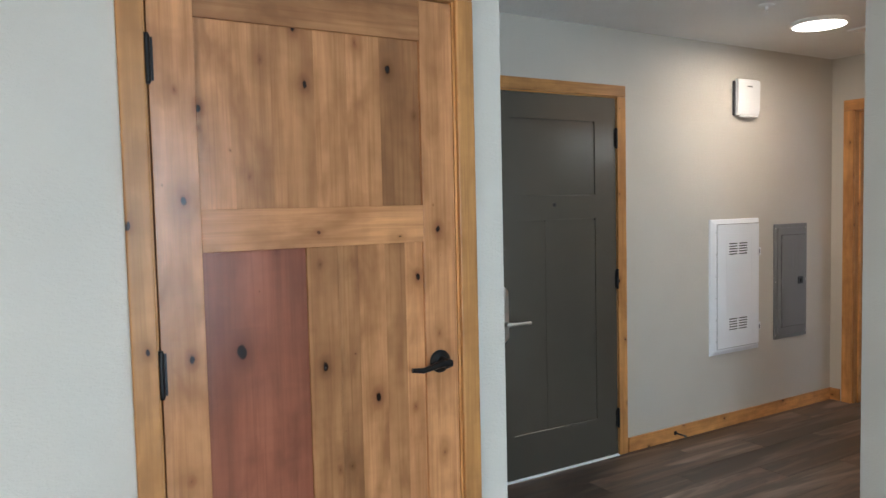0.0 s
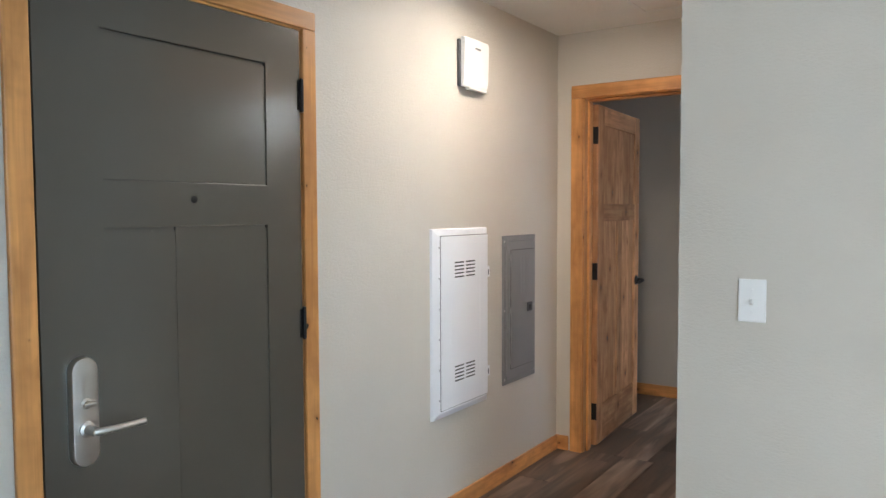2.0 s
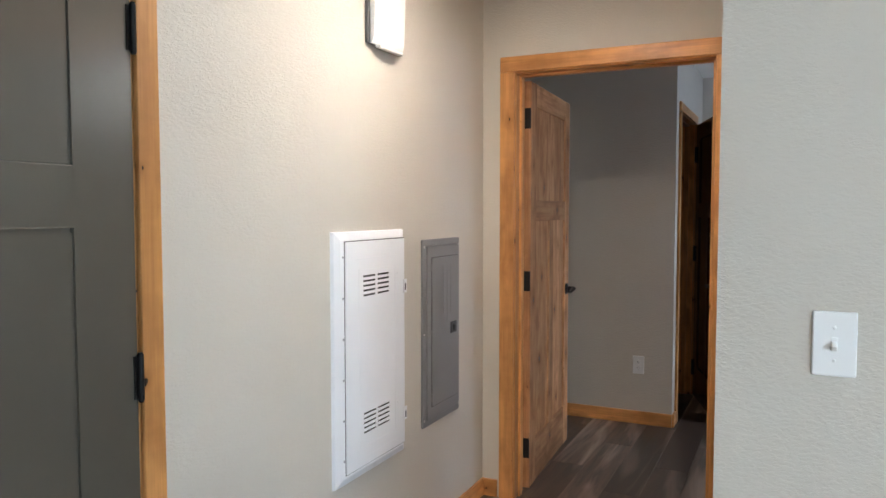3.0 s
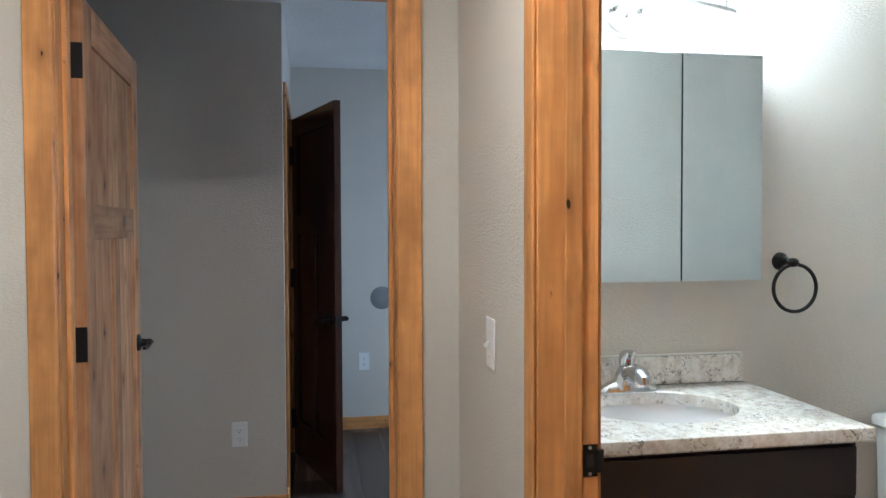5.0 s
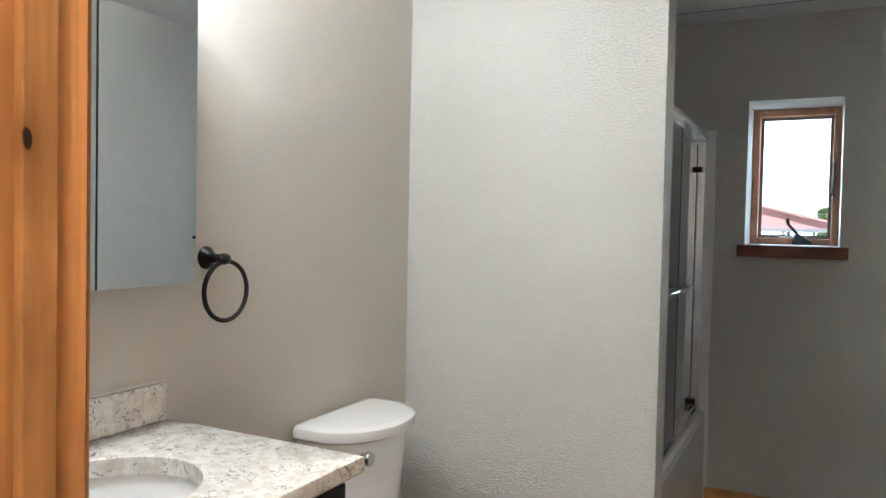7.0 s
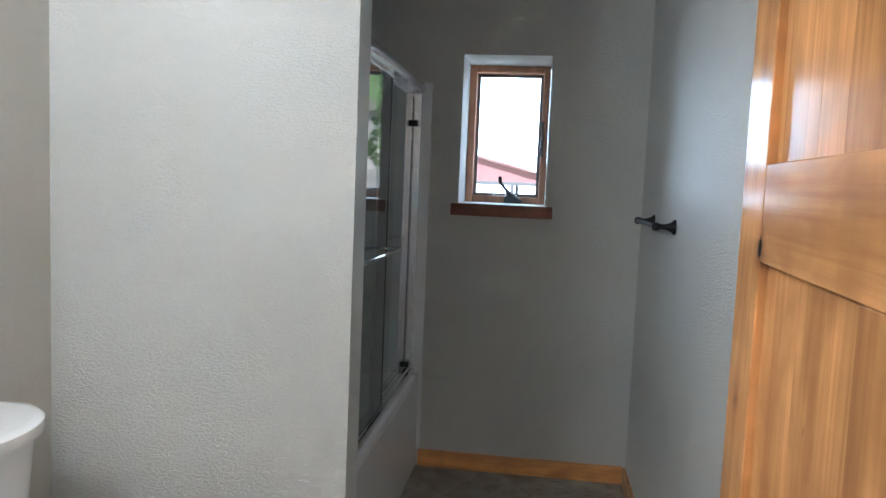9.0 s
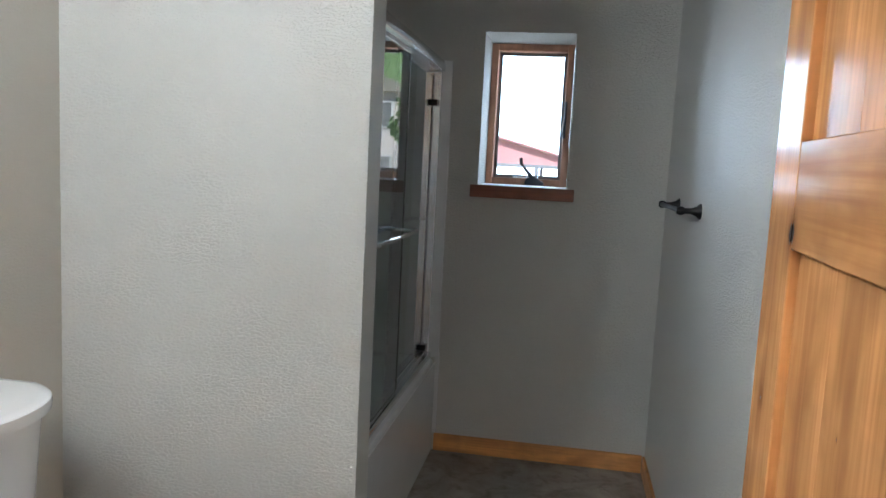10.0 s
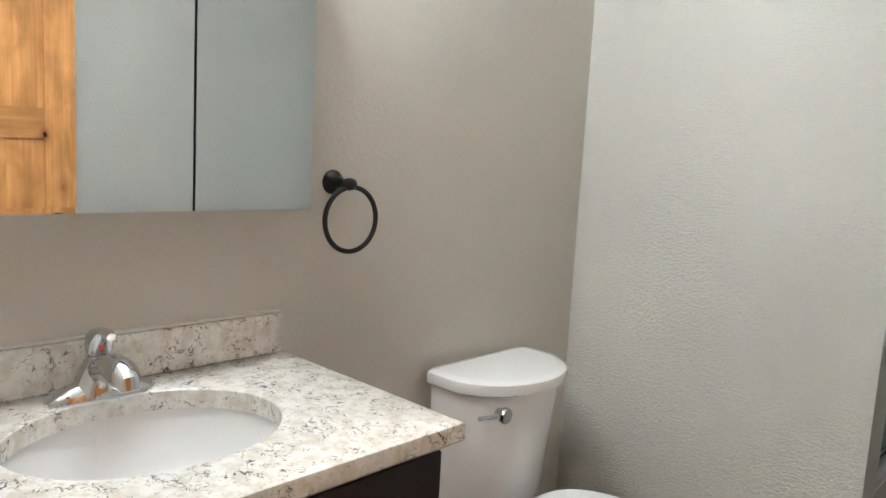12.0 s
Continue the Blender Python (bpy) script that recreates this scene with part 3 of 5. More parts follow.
# strike plate on the bathroom jamb
strike = thing("strike_plate", "black metal strike plate on the bathroom jamb", "strike plate", pose(4.540, 2.18, 0.936))
plate = part("plate", box(4.5385, 4.5408, 2.1675, 2.196, 0.905, 0.967, 0.0008), BLACK, strike)
part("lip", box(4.5320, 4.5385, 2.157, 2.170, 0.914, 0.958, 0.002), BLACK, strike)
part("latch_hole", box(4.5378, 4.5384, 2.176, 2.190, 0.924, 0.948), SLOT, plate)
for z in (0.911, 0.961):
    part("screw", lathe([(0.0035, 0), (0.0035, 0.001), (0.0015, 0.0018)], pose(4.5386, 2.183, z, 0, -90, 0), 10), NICKEL, plate, "", True)


def entry_door():
    """The grey steel door: flush stiles and rails around three sunken panels."""
    d = thing("entry_door", "closed dark grey painted entry door with electronic lock", "door", pose(2.75, 3.52, 0))
    x0, x1, y, zt = 2.2935, 3.2015, 3.514, 2.033
    a, b = 2.472, 3.045
    m0, m1 = 2.693, 2.812
    part("slab", box(x0, x1, y + 0.012, y + 0.045, 0.010, zt, 0.001), DOORGREY, d)

    yp = y + 0.0045

    def upright(name, p0, p1, q0, q1, z0, z1):
        """An upright whose sides slope softly back to the panels by q0 and q1."""
        rows = [(p0, y + 0.0119), (p0, yp if q0 else y), (p0 + q0, y), (p1 - q1, y), (p1, yp if q1 else y), (p1, y + 0.0119)]
        part(name, loft([[(p, q, z) for p, q in rows] for z in (z0, z1)]), DOORGREY, d)

    upright("stile", x0, a, 0, 0.0015, 0.010, zt)
    upright("stile", b, x1, 0.0015, 0, 0.010, zt)

    def rail(name, z0, z1, under, over):
        """A rail with square lower edges and upper edges chamfered back to the panels."""
        e = 0.0045
        rows = [(y + 0.0118, z0), (y - 0.001 if under else y, z0), (y, z0 + (0.003 if under else 0))]
        if over:
            rows += [(y + e * (1 - math.cos(q)), z1 - e + e * math.sin(q)) for q in (radians(15) * k for k in range(7))]
        else:
            rows.append((y, z1))
        rows.append((y + 0.0118, z1))
        part(name, loft([[(q, p, z) for p, z in rows] for q in (a - 0.003, b + 0.003)]), DOORGREY, d)

    rail("top_rail", 1.898, zt - 0.0004, True, False)
    rail("middle_rail", 1.368, 1.500, True, True)
    rail("bottom_rail", 0.0104, 0.242, False, True)
    part("mullion", box(m0, m1, yp - 0.0009, y + 0.0118, 0.2422, 1.3678, 0.0004), DOORGREY, d)
    for r in ((a, b, 1.500, 1.898), (a, m0, 0.242, 1.368), (m1, b, 0.242, 1.368)):
        part("panel", box(r[0] + 0.0004, r[1] - 0.0004, yp, y + 0.0118, r[2] + 0.0004, r[3] - 0.0105), DOORGREY, d)
    eye = part("peephole", lathe([(0.011, 0.0), (0.011, 0.002), (0.006, 0.003)], Matrix.Translation((2.757, y + 0.0008, 1.448)) @ Matrix.Rotation(radians(90), 4, "X"), 20), BLACK, d, "small dark peephole", True)
    for z in (0.220, 1.020, 1.812):
        hinge(d, 3.204, y - 0.007, z)
    # lock: a tall plate with rounded ends, a thumb turn and a straight lever
    cx, c0, c1 = 2.392, 0.748, 1.036
    r = 0.036
    out = []
    for k in range(17):
        q = math.pi * k / 16
        out.append((cx + r * math.cos(q), c1 - r + r * math.sin(q)))
    for k in range(17):
        q = math.pi + math.pi * k / 16
        out.append((cx + r * math.cos(q), c0 + r + r * math.sin(q)))

    def ring(f, yy):
        zc = (c0 + c1) / 2
        return [(cx + (p - cx) * f, yy, zc + (z - zc) * (1 - (1 - f) * 0.25)) for p, z in out]

    plate = part("lock_plate", loft([ring(1, y), ring(1, y - 0.020), ring(0.95, y - 0.0235), ring(0.86, y - 0.0245)]), NICKEL, d, "brushed nickel lock plate", True)
    turn = lathe([(0.014, 0), (0.014, 0.004), (0.009, 0.006), (0.009, 0.012)], Matrix.Translation((cx, y - 0.024, 0.915)) @ Matrix.Rotation(radians(90), 4, "X"), 20)
    box(cx - 0.017, cx + 0.017, y - 0.046, y - 0.035, 0.909, 0.921, 0.004, turn)
    part("thumb_turn", turn, NICKEL, plate, "", True)
    lv = lathe([(0.021, 0), (0.021, 0.006), (0.013, 0.009), (0.012, 0.05)], Matrix.Translation((cx, y - 0.024, 0.848)) @ Matrix.Rotation(radians(90), 4, "X"), 24)
    tube([(cx, y - 0.055, 0.848), (cx, y - 0.068, 0.848), (cx + 0.012, y - 0.074, 0.848), (cx + 0.05, y - 0.075, 0.847), (cx + 0.135, y - 0.075, 0.846)], [0.011, 0.011, 0.0105, 0.0088, 0.0085], 14, lv)
    part("lever", lv, NICKEL, plate, "brushed nickel lever", True)
    sill = thing("threshold", "white metal threshold strip under the entry door", "threshold", pose(2.75, 3.52, 0))
    part("strip", box(2.292, 3.203, 3.500, 3.60, 0.0, 0.0095, 0.003), PANELWHITE, sill)
    return d


entry_door()


# ---- hall things ----
def screw(parent, x, y, z, r=0.004, material=None):
    part("screw", lathe([(r, 0), (r, 0.001), (r * 0.5, 0.0022)], Matrix.Translation((x, y, z)) @ Matrix.Rotation(radians(90), 4, "X"), 10), material or NICKEL, parent, "", True)


def white_panel():
    d = thing("wiring_cabinet", "white steel wiring cabinet with louvred vents in the wall", "wall cabinet", pose(4.228, 3.52, 0.47))
    x0, x1, z0, z1, y = 3.990, 4.466, 0.472, 1.331, 3.52
    part("frame", loft([[(x0, y, z0), (x1, y, z0), (x1, y, z1), (x0, y, z1)],
                        [(x0 + 0.003, y - 0.012, z0 + 0.003), (x1 - 0.003, y - 0.012, z0 + 0.003), (x1 - 0.003, y - 0.012, z1 - 0.003), (x0 + 0.003, y - 0.012, z1 - 0.003)],
                        [(x0 + 0.028, y - 0.022, z0 + 0.028), (x1 - 0.028, y - 0.022, z0 + 0.028), (x1 - 0.028, y - 0.022, z1 - 0.028), (x0 + 0.028, y - 0.022, z1 - 0.028)]]), PANELWHITE, d)
    a, b, c, e = x0 + 0.052, x1 - 0.018, z0 + 0.040, z1 - 0.034
    part("seam", box(a - 0.003, b + 0.003, y - 0.0226, y - 0.0215, c - 0.003, e + 0.003), SHADOWGREY, d)
    door = part("door", box(a, b, y - 0.027, y - 0.0222, c, e, 0.002), PANELWHITE, d, "white steel cover door")
    for zc in (1.142, 0.662):
        part("vent_rib", box(4.128, 4.340, y - 0.0282, y - 0.0268, zc + (0.052 if zc > 1 else -0.085), zc + (0.056 if zc > 1 else -0.081), 0.0005), PANELWHITE, door)
        for k in range(5):
            for s in (4.152, 4.248):
                z = zc + 0.033 - k * 0.0165
                part("slot", box(s, s + 0.078, y - 0.0274, y - 0.0268, z - 0.0035, z + 0.0035), SLOT, door)
                part("louvre", box(s, s + 0.078, y - 0.0300, y - 0.0268, z + 0.0035, z + 0.0052, 0.0004), PANELWHITE, door)
    for xx in (4.122, 4.372):
        part("emboss", box(xx, xx + 0.004, y - 0.0279, y - 0.0268, 0.585, 1.205, 0.0005), PANELWHITE, door)
    for zz in (0.540, 1.235):
        part("emboss", box(4.108, 4.392, y - 0.0279, y - 0.0268, zz, zz + 0.004, 0.0005), PANELWHITE, door)
    for zc in (1.115, 0.625):
        part("latch", box(b - 0.012, b + 0.012, y - 0.031, y - 0.0268, zc - 0.026, zc + 0.026, 0.002), PANELWHITE, door, "small white latch")
        part("latch_slot", box(b - 0.004, b + 0.003, y - 0.0318, y - 0.0305, zc - 0.016, zc + 0.010), SLOT, door)
        screw(door, b - 0.055, y - 0.027, zc + 0.055, 0.006, PANELWHITE)
    for k in range(6):
        screw(d, a - 0.010, y - 0.0215, c + 0.05 + k * (e - c - 0.1) / 5, 0.0042, PANELGREY)


def grey_panel():
    d = thing("breaker_panel", "grey steel electrical breaker panel set in the wall", "electrical panel", pose(4.812, 3.52, 0.5))
    x0, x1, z0, z1, y = 4.632, 4.993, 0.505, 1.282, 3.52
    part("cover", box(x0, x1, y - 0.010, y, z0, z1, 0.004), PANELGREY, d)
    a, b, c, e = x0 + 0.028, x1 - 0.026, z0 + 0.028, z1 - 0.026
    part("raised_field", box(a, b, y - 0.018, y - 0.0098, c, e, 0.005), PANELGREY, d)
    part("seam", box(a + 0.035, b - 0.012, y - 0.0188, y - 0.0178, c + 0.05, e - 0.048), SHADOWGREY, d)
    door = part("door", box(a + 0.038, b - 0.015, y - 0.023, y - 0.0184, c + 0.053, e - 0.051, 0.002), PANELGREY, d, "grey steel breaker door")
    part("latch", box(4.868, 4.925, y - 0.030, y - 0.0226, 0.868, 0.918, 0.004), SHADOWGREY, door, "dark sliding latch")
    part("latch_knob", box(4.884, 4.902, y - 0.034, y - 0.0298, 0.878, 0.906, 0.002), BLACK, door)
    for xx, za in ((4.800, 0.96), (4.836, 0.92), (4.872, 0.96)):
        part("emboss", box(xx, xx + 0.006, y - 0.0242, y - 0.0228, za, 1.170, 0.0006), PANELGREY, door)
    for x in (x0 + 0.014, x1 - 0.014):
        for z in (z0 + 0.03, (z0 + z1) / 2, z1 - 0.03):
            screw(d, x, y - 0.010, z, 0.0055)
    for z in (c + 0.09, (c + e) / 2, e - 0.09):
        part("hinge", box(a + 0.030, a + 0.040, y - 0.026, y - 0.0178, z - 0.015, z + 0.015, 0.002), PANELGREY, door)


def siren_box():
    d = thing("alarm_sounder", "white plastic alarm sounder on a dark back plate", "alarm", pose(4.315, 3.52, 1.98))
    part("back_plate", box(4.214, 4.430, 3.505, 3.52, 1.985, 2.20, 0.004), SHADOWGREY, d)
    rows = []
    for z, y in ((1.985, 3.497), (1.990, 3.490), (2.004, 3.484), (2.03, 3.481), (2.12, 3.478), (2.190, 3.476), (2.206, 3.480), (2.211, 3.490)):
        rows.append((z, y))
    cover = bmesh.new()
    x0, x1 = 4.226, 4.442
    rings = []
    for z, y in rows:
        rings.append([(x0, 3.504, z), (x0, y + 0.006, z), (x0 + 0.014, y, z), ((x0 + x1) / 2, y - 0.004, z - (0.012 if z < 2.0 else 0)), (x1 - 0.014, y, z), (x1, y + 0.006, z), (x1, 3.504, z)])
    loft(rings, cover)
    part("cover", cover, PLASTIC, d, "", True)
    part("lettering", box(4.300, 4.350, 3.4715, 3.4732, 2.160, 2.168), PANELGREY, d, "faint grey maker's lettering, unreadable")
    part("lower_lip", box(4.25, 4.42, 3.478, 3.5, 1.972, 1.984, 0.004), PLASTIC, d)


white_panel()
grey_panel()
siren_box()


def rocker_plate(name, label, m, outlet=False, group=""):
    """A wall plate; local: face towards -y, centre at the origin."""
    d = thing(name, label, "outlet" if outlet else "light switch", None, group)
    part("plate", box(-0.0365, 0.0365, -0.006, 0, -0.0595, 0.0595, 0.0035, seg=3), PLASTIC, d)
    if outlet:
        for z in (-0.0195, 0.0195):
            s = part("socket", loft([[(x, -0.006, z + h) for x, h in pts] for pts in [[(0.0165 * math.cos(q), 0.0140 * math.sin(q)) for q in (2 * math.pi * k / 20 for k in range(20))]]] + [[(0.0165 * math.cos(2 * math.pi * k / 20), -0.0076, z + 0.0140 * math.sin(2 * math.pi * k / 20)) for k in range(20)]]), PLASTIC, d)
            for x, hh in ((-0.006, 0.0042), (0.006, 0.0034)):
                part("slot", box(x - 0.001, x + 0.001, -0.0081, -0.0074, z - hh + 0.002, z + hh + 0.002), SLOT, s)
            part("slot", rod((0, -0.0074, z - 0.008), (0, -0.0081, z - 0.008), 0.0022, seg=10), SLOT, s)
        screw(d, 0, -0.006, 0, 0.003, PLASTIC)
    else:
        part("surround", box(-0.0055, 0.0055, -0.0072, -0.0058, -0.0125, 0.0125, 0.0008), PLASTIC, d)
        bm = box(-0.0042, 0.0042, -0.017, 0.0, -0.0045, 0.0045, 0.0018)
        bm.transform(pose(0, -0.004, 0.002, 32))
        part("toggle", bm, PLASTIC, d, "white toggle")
        for z in (-0.030, 0.030):
            screw(d, 0, -0.006, z, 0.0032, PLASTIC)
    d.matrix_basis = m
    return d


rocker_plate("light_switch", "white toggle light switch on the beige wall", pose(3.496, 2.088, 1.162, 0, 0, -90), group="light switches")
rocker_plate("light_switch", "white toggle switch beside the bathroom doorway", pose(4.897, 2.286, 1.108, 0, 0, 180), group="light switches")
rocker_plate("outlet", "white duplex outlet on the bedroom wall", pose(6.84, 3.055, 0.389, 0, 0, -90), True, "outlets")
rocker_plate("outlet", "white duplex outlet on the far bedroom wall", pose(8.25, 2.365, 0.463, 0, 0, -90), True, "outlets")
disc = thing("wall_disc", "grey round plate on the far bedroom wall", "wall plate", pose(8.25, 2.242, 0.896))
part("plate", lathe([(0.078, 0), (0.078, 0.004), (0.072, 0.008), (0.02, 0.009)], pose(8.25, 2.242, 0.896, 0, -90, 0), 36), PANELGREY, disc, "", True)
part("knob", lathe([(0.012, 0), (0.012, 0.02), (0.008, 0.026)], pose(8.241, 2.165, 0.905, 0, -90, 0), 16), PLASTIC, disc, "", True)

stop = thing("door_stop", "dark spring door stop on the baseboard", "door stop", pose(3.67, 3.507, 0.046))
part("base", lathe([(0.013, 0), (0.013, 0.004), (0.006, 0.007)], pose(3.67, 3.507, 0.046, 90), 16), BLACK, stop, "", True)
part("spring", tube([(3.67 + 0.0045 * math.cos(k * 0.9), 3.501 - 0.00085 * k, 0.046 + 0.0045 * math.sin(k * 0.9)) for k in range(72)], 0.0014, 6), BLACK, stop, "", True)
part("tip", rod((3.67, 3.440, 0.046), (3.67, 3.424, 0.046), 0.0075, seg=14), SHADOWGREY, stop, "rubber tip", True)

hall_lamp = thing("ceiling_light", "round white flush LED ceiling light, lit", "ceiling light", pose(4.13, 2.895, CH))
part("rim", lathe([(0.146, 0), (0.146, -0.018), (0.141, -0.023), (0.134, -0.023), (0.134, -0.012), (0.128, -0.01)], pose(4.13, 2.895, CH), 48), PLASTIC, hall_lamp, "", True)
part("diffuser", lathe([(0.1335, -0.016), (0.130, -0.025), (0.10, -0.030), (0.05, -0.0325), (0.005, -0.033)], pose(4.13, 2.895, CH), 48), LED, hall_lamp, "glowing white diffuser", True)


def sprinkler(x, y, z):
    d = thing("sprinkler", "white ceiling fire sprinkler head", "sprinkler", pose(x, y, z), "sprinklers")
    part("escutcheon", lathe([(0.038, 0), (0.038, -0.003), (0.030, -0.009), (0.014, -0.010)], pose(x, y, z), 28), PLASTIC, d, "", True)
    bm = rod((x, y, z - 0.008), (x, y, z - 0.024), 0.010, 0.008, 14)
    for s in (-1, 1):
        tube([(x + s * 0.007, y, z - 0.022), (x + s * 0.012, y, z - 0.032), (x + s * 0.003, y, z - 0.046)], 0.002, 6, bm)
    part("frame", bm, PLASTIC, d, "", True)
    part("deflector", lathe([(0.004, -0.046), (0.015, -0.047), (0.016, -0.0485), (0.004, -0.049)], pose(x, y, z), 20), PLASTIC, d, "", True)


sprinkler(3.548, 2.81, CH)
hatch = thing("access_hatch", "white ceiling access panel with a thin frame", "access panel", pose(4.78, 2.70, CH))
part("panel", box(4.49, 5.04, 2.44, 2.92, CH - 0.006, CH, 0.002), CEIL, hatch)
for r in ((4.47, 5.06, 2.92, 2.94), (4.47, 5.06, 2.42, 2.44), (4.47, 4.49, 2.44, 2.92), (5.04, 5.06, 2.44, 2.92)):
    part("frame", box(*r, CH - 0.011, CH, 0.002), PLASTIC, hatch)


# ---- bathroom ----
def vanity():
    c = thing("vanity_cabinet", "dark espresso vanity cabinet under a quartz top", "cabinet", pose(5.03, 1.79, 0))
    part("side_panel", box(4.785, 5.292, 1.412, 1.430, 0.10, 0.868, 0.002), ESPRESSO, c)
    part("side_panel", box(4.785, 5.292, 2.145, 2.163, 0.10, 0.868, 0.002), ESPRESSO, c)
    part("bottom_panel", box(4.785, 5.292, 1.430, 2.150, 0.10, 0.118), ESPRESSO, c)
    part("back_panel", box(5.280, 5.292, 1.430, 2.150, 0.118, 0.868), ESPRESSO, c)
    part("front_rail", box(4.785, 4.803, 1.430, 2.150, 0.70, 0.868), ESPRESSO, c)
    part("plinth", box(4.845, 5.292, 1.425, 2.160, 0.0, 0.10), ESPRESSO, c)
    part("apron", box(4.766, 4.785, 1.424, 2.160, 0.735, 0.855, 0.003), ESPRESSO, c)
    for a, b in ((1.424, 1.789), (1.795, 2.160)):
        door = part("door", box(4.770, 4.785, a, b, 0.112, 0.722, 0.003), ESPRESSO, c)
        for r in ((a, a + 0.055, 0.112, 0.722), (b - 0.055, b, 0.112, 0.722), (a + 0.055, b - 0.055, 0.112, 0.167), (a + 0.055, b - 0.055, 0.667, 0.722)):
            part("door_rail", box(4.764, 4.7699, *r, 0.0015), ESPRESSO, door)
    # top with an oval cut-out
    x0, x1, y0, y1, z0, z1 = 4.744, 5.294, 1.394, 2.1645, 0.870, 0.905
    cx, cy, hx, hy = 5.030, 1.801, 0.166, 0.208
    qs = sorted([2 * math.pi * k / 72 for k in range(72)] + [math.atan2(y - cy, x - cx) % (2 * math.pi) for x in (x0, x1) for y in (y0, y1)])

    def rect(q, z, e=0.0):
        u, v = math.cos(q), math.sin(q)
        f = min([((x1 - e if u > 0 else x0 + e) - cx) / u if abs(u) > 1e-9 else 9, ((y1 - e if v > 0 else y0 + e) - cy) / v if abs(v) > 1e-9 else 9])
        return (cx + f * u, cy + f * v, z)

    def hole(q, z, g=0.0):
        f = 1 / math.hypot(math.cos(q) / (hx + g), math.sin(q) / (hy + g))
        return (cx + f * math.cos(q), cy + f * math.sin(q), z)

    top = thing("countertop", "cream quartz vanity top with dark veins and backsplash", "countertop", pose(5.03, 1.79, z0))
    rings = [[hole(q, z0) for q in qs], [hole(q, z1 - 0.002) for q in qs], [hole(q, z1, 0.0025) for q in qs], [rect(q, z1, 0.006) for q in qs], [rect(q, z1 - 0.002, 0.002) for q in qs], [rect(q, z1 - 0.007) for q in qs], [rect(q, z0 + 0.005) for q in qs], [rect(q, z0, 0.004) for q in qs]]
    bm = loft(rings, None, False, False)
    vs = list(bm.verts)
    n = len(qs)
    for k in range(n):
        bm.faces.new((vs[k], vs[(k + 1) % n], vs[7 * n + (k + 1) % n], vs[7 * n + k]))
    part("slab", bm, QUARTZ, top, "", True)
    part("backsplash", box(5.272, 5.2945, 1.404, 2.1645, z1, 0.990, 0.003), QUARTZ, top)
    part("caulk_line", box(5.282, 5.2945, 1.402, 2.1645, 0.9902, 0.9945, 0.002), CAULK, top)
    sink = thing("sink", "white oval undermount porcelain sink", "sink", pose(cx, cy, 0.72))
    depth = [(0.008, 0.8695), (0.006, 0.862), (-0.004, 0.83), (-0.02, 0.79), (-0.05, 0.755), (-0.09, 0.738), (-0.135, 0.733)]
    inner = [oval(cx, cy, hx + g, hy + g, z) for g, z in depth]
    outer = [oval(cx, cy, hx + g + 0.012, hy + g + 0.012, z - 0.008) for g, z in reversed(depth)]
    part("bowl", loft([oval(cx, cy, hx + 0.02, hy + 0.02, 0.8695)] + inner, None, False, True), PORCELAIN, sink, "", True)
    part("bowl_underside", loft(outer, None, True, False), PORCELAIN, sink, "", True)
    part("drain", lathe([(0.022, 0), (0.022, 0.003), (0.017, 0.0045), (0.008, 0.003)], pose(cx + 0.01, cy, 0.7335), 24), CHROME, sink, "chrome drain", True)


vanity()


def faucet():
    x, y, z = 5.212, 1.808, 0.905
    d = thing("faucet", "chrome single-handle basin faucet", "faucet", pose(x, y, z))
    part("base", loft([oval(x, y, 0.030, 0.090, z, 2.4), oval(x, y, 0.030, 0.090, z + 0.006, 2.4), oval(x, y, 0.027, 0.080, z + 0.016, 2.3), oval(x + 0.002, y, 0.023, 0.056, z + 0.027, 2.3), oval(x + 0.003, y, 0.020, 0.036, z + 0.034, 2.1)]), CHROME, d, "", True)
    part("body", loft([oval(x, y, 0.034, 0.052, z + 0.008, 2.2), oval(x, y, 0.032, 0.043, z + 0.030, 2.1), oval(x + 0.003, y, 0.027, 0.033, z + 0.052), oval(x + 0.006, y, 0.021, 0.023, z + 0.066), oval(x + 0.007, y, 0.017, 0.018, z + 0.072)]), CHROME, d, "", True)
    part("spout", tube([(x + 0.004, y, z + 0.036), (x - 0.028, y, z + 0.056), (x - 0.058, y, z + 0.064), (x - 0.084, y, z + 0.061), (x - 0.101, y, z + 0.048), (x - 0.106, y, z + 0.036)], [0.027, 0.025, 0.025, 0.0265, 0.0255, 0.020], 20), CHROME, d, "", True)
    h = part("handle", loft([oval(x + 0.007, y, 0.017, 0.018, z + 0.073), oval(x + 0.006, y, 0.021, 0.022, z + 0.080), oval(x + 0.004, y, 0.0235, 0.0235, z + 0.094), oval(x, y, 0.026, 0.0225, z + 0.106), oval(x - 0.006, y, 0.026, 0.018, z + 0.115), oval(x - 0.010, y, 0.018, 0.011, z + 0.119)]), CHROME, d, "", True)
    part("lever", tube([(x - 0.004, y, z + 0.108), (x - 0.026, y, z + 0.114), (x - 0.046, y, z + 0.113)], [0.013, 0.010, 0.007], 14), CHROME, h, "", True)
    part("temperature_dot", rod((x - 0.012, y + 0.004, z + 0.090), (x - 0.0205, y + 0.005, z + 0.090), 0.0048, seg=14), RED, h, "red temperature dot")


faucet()


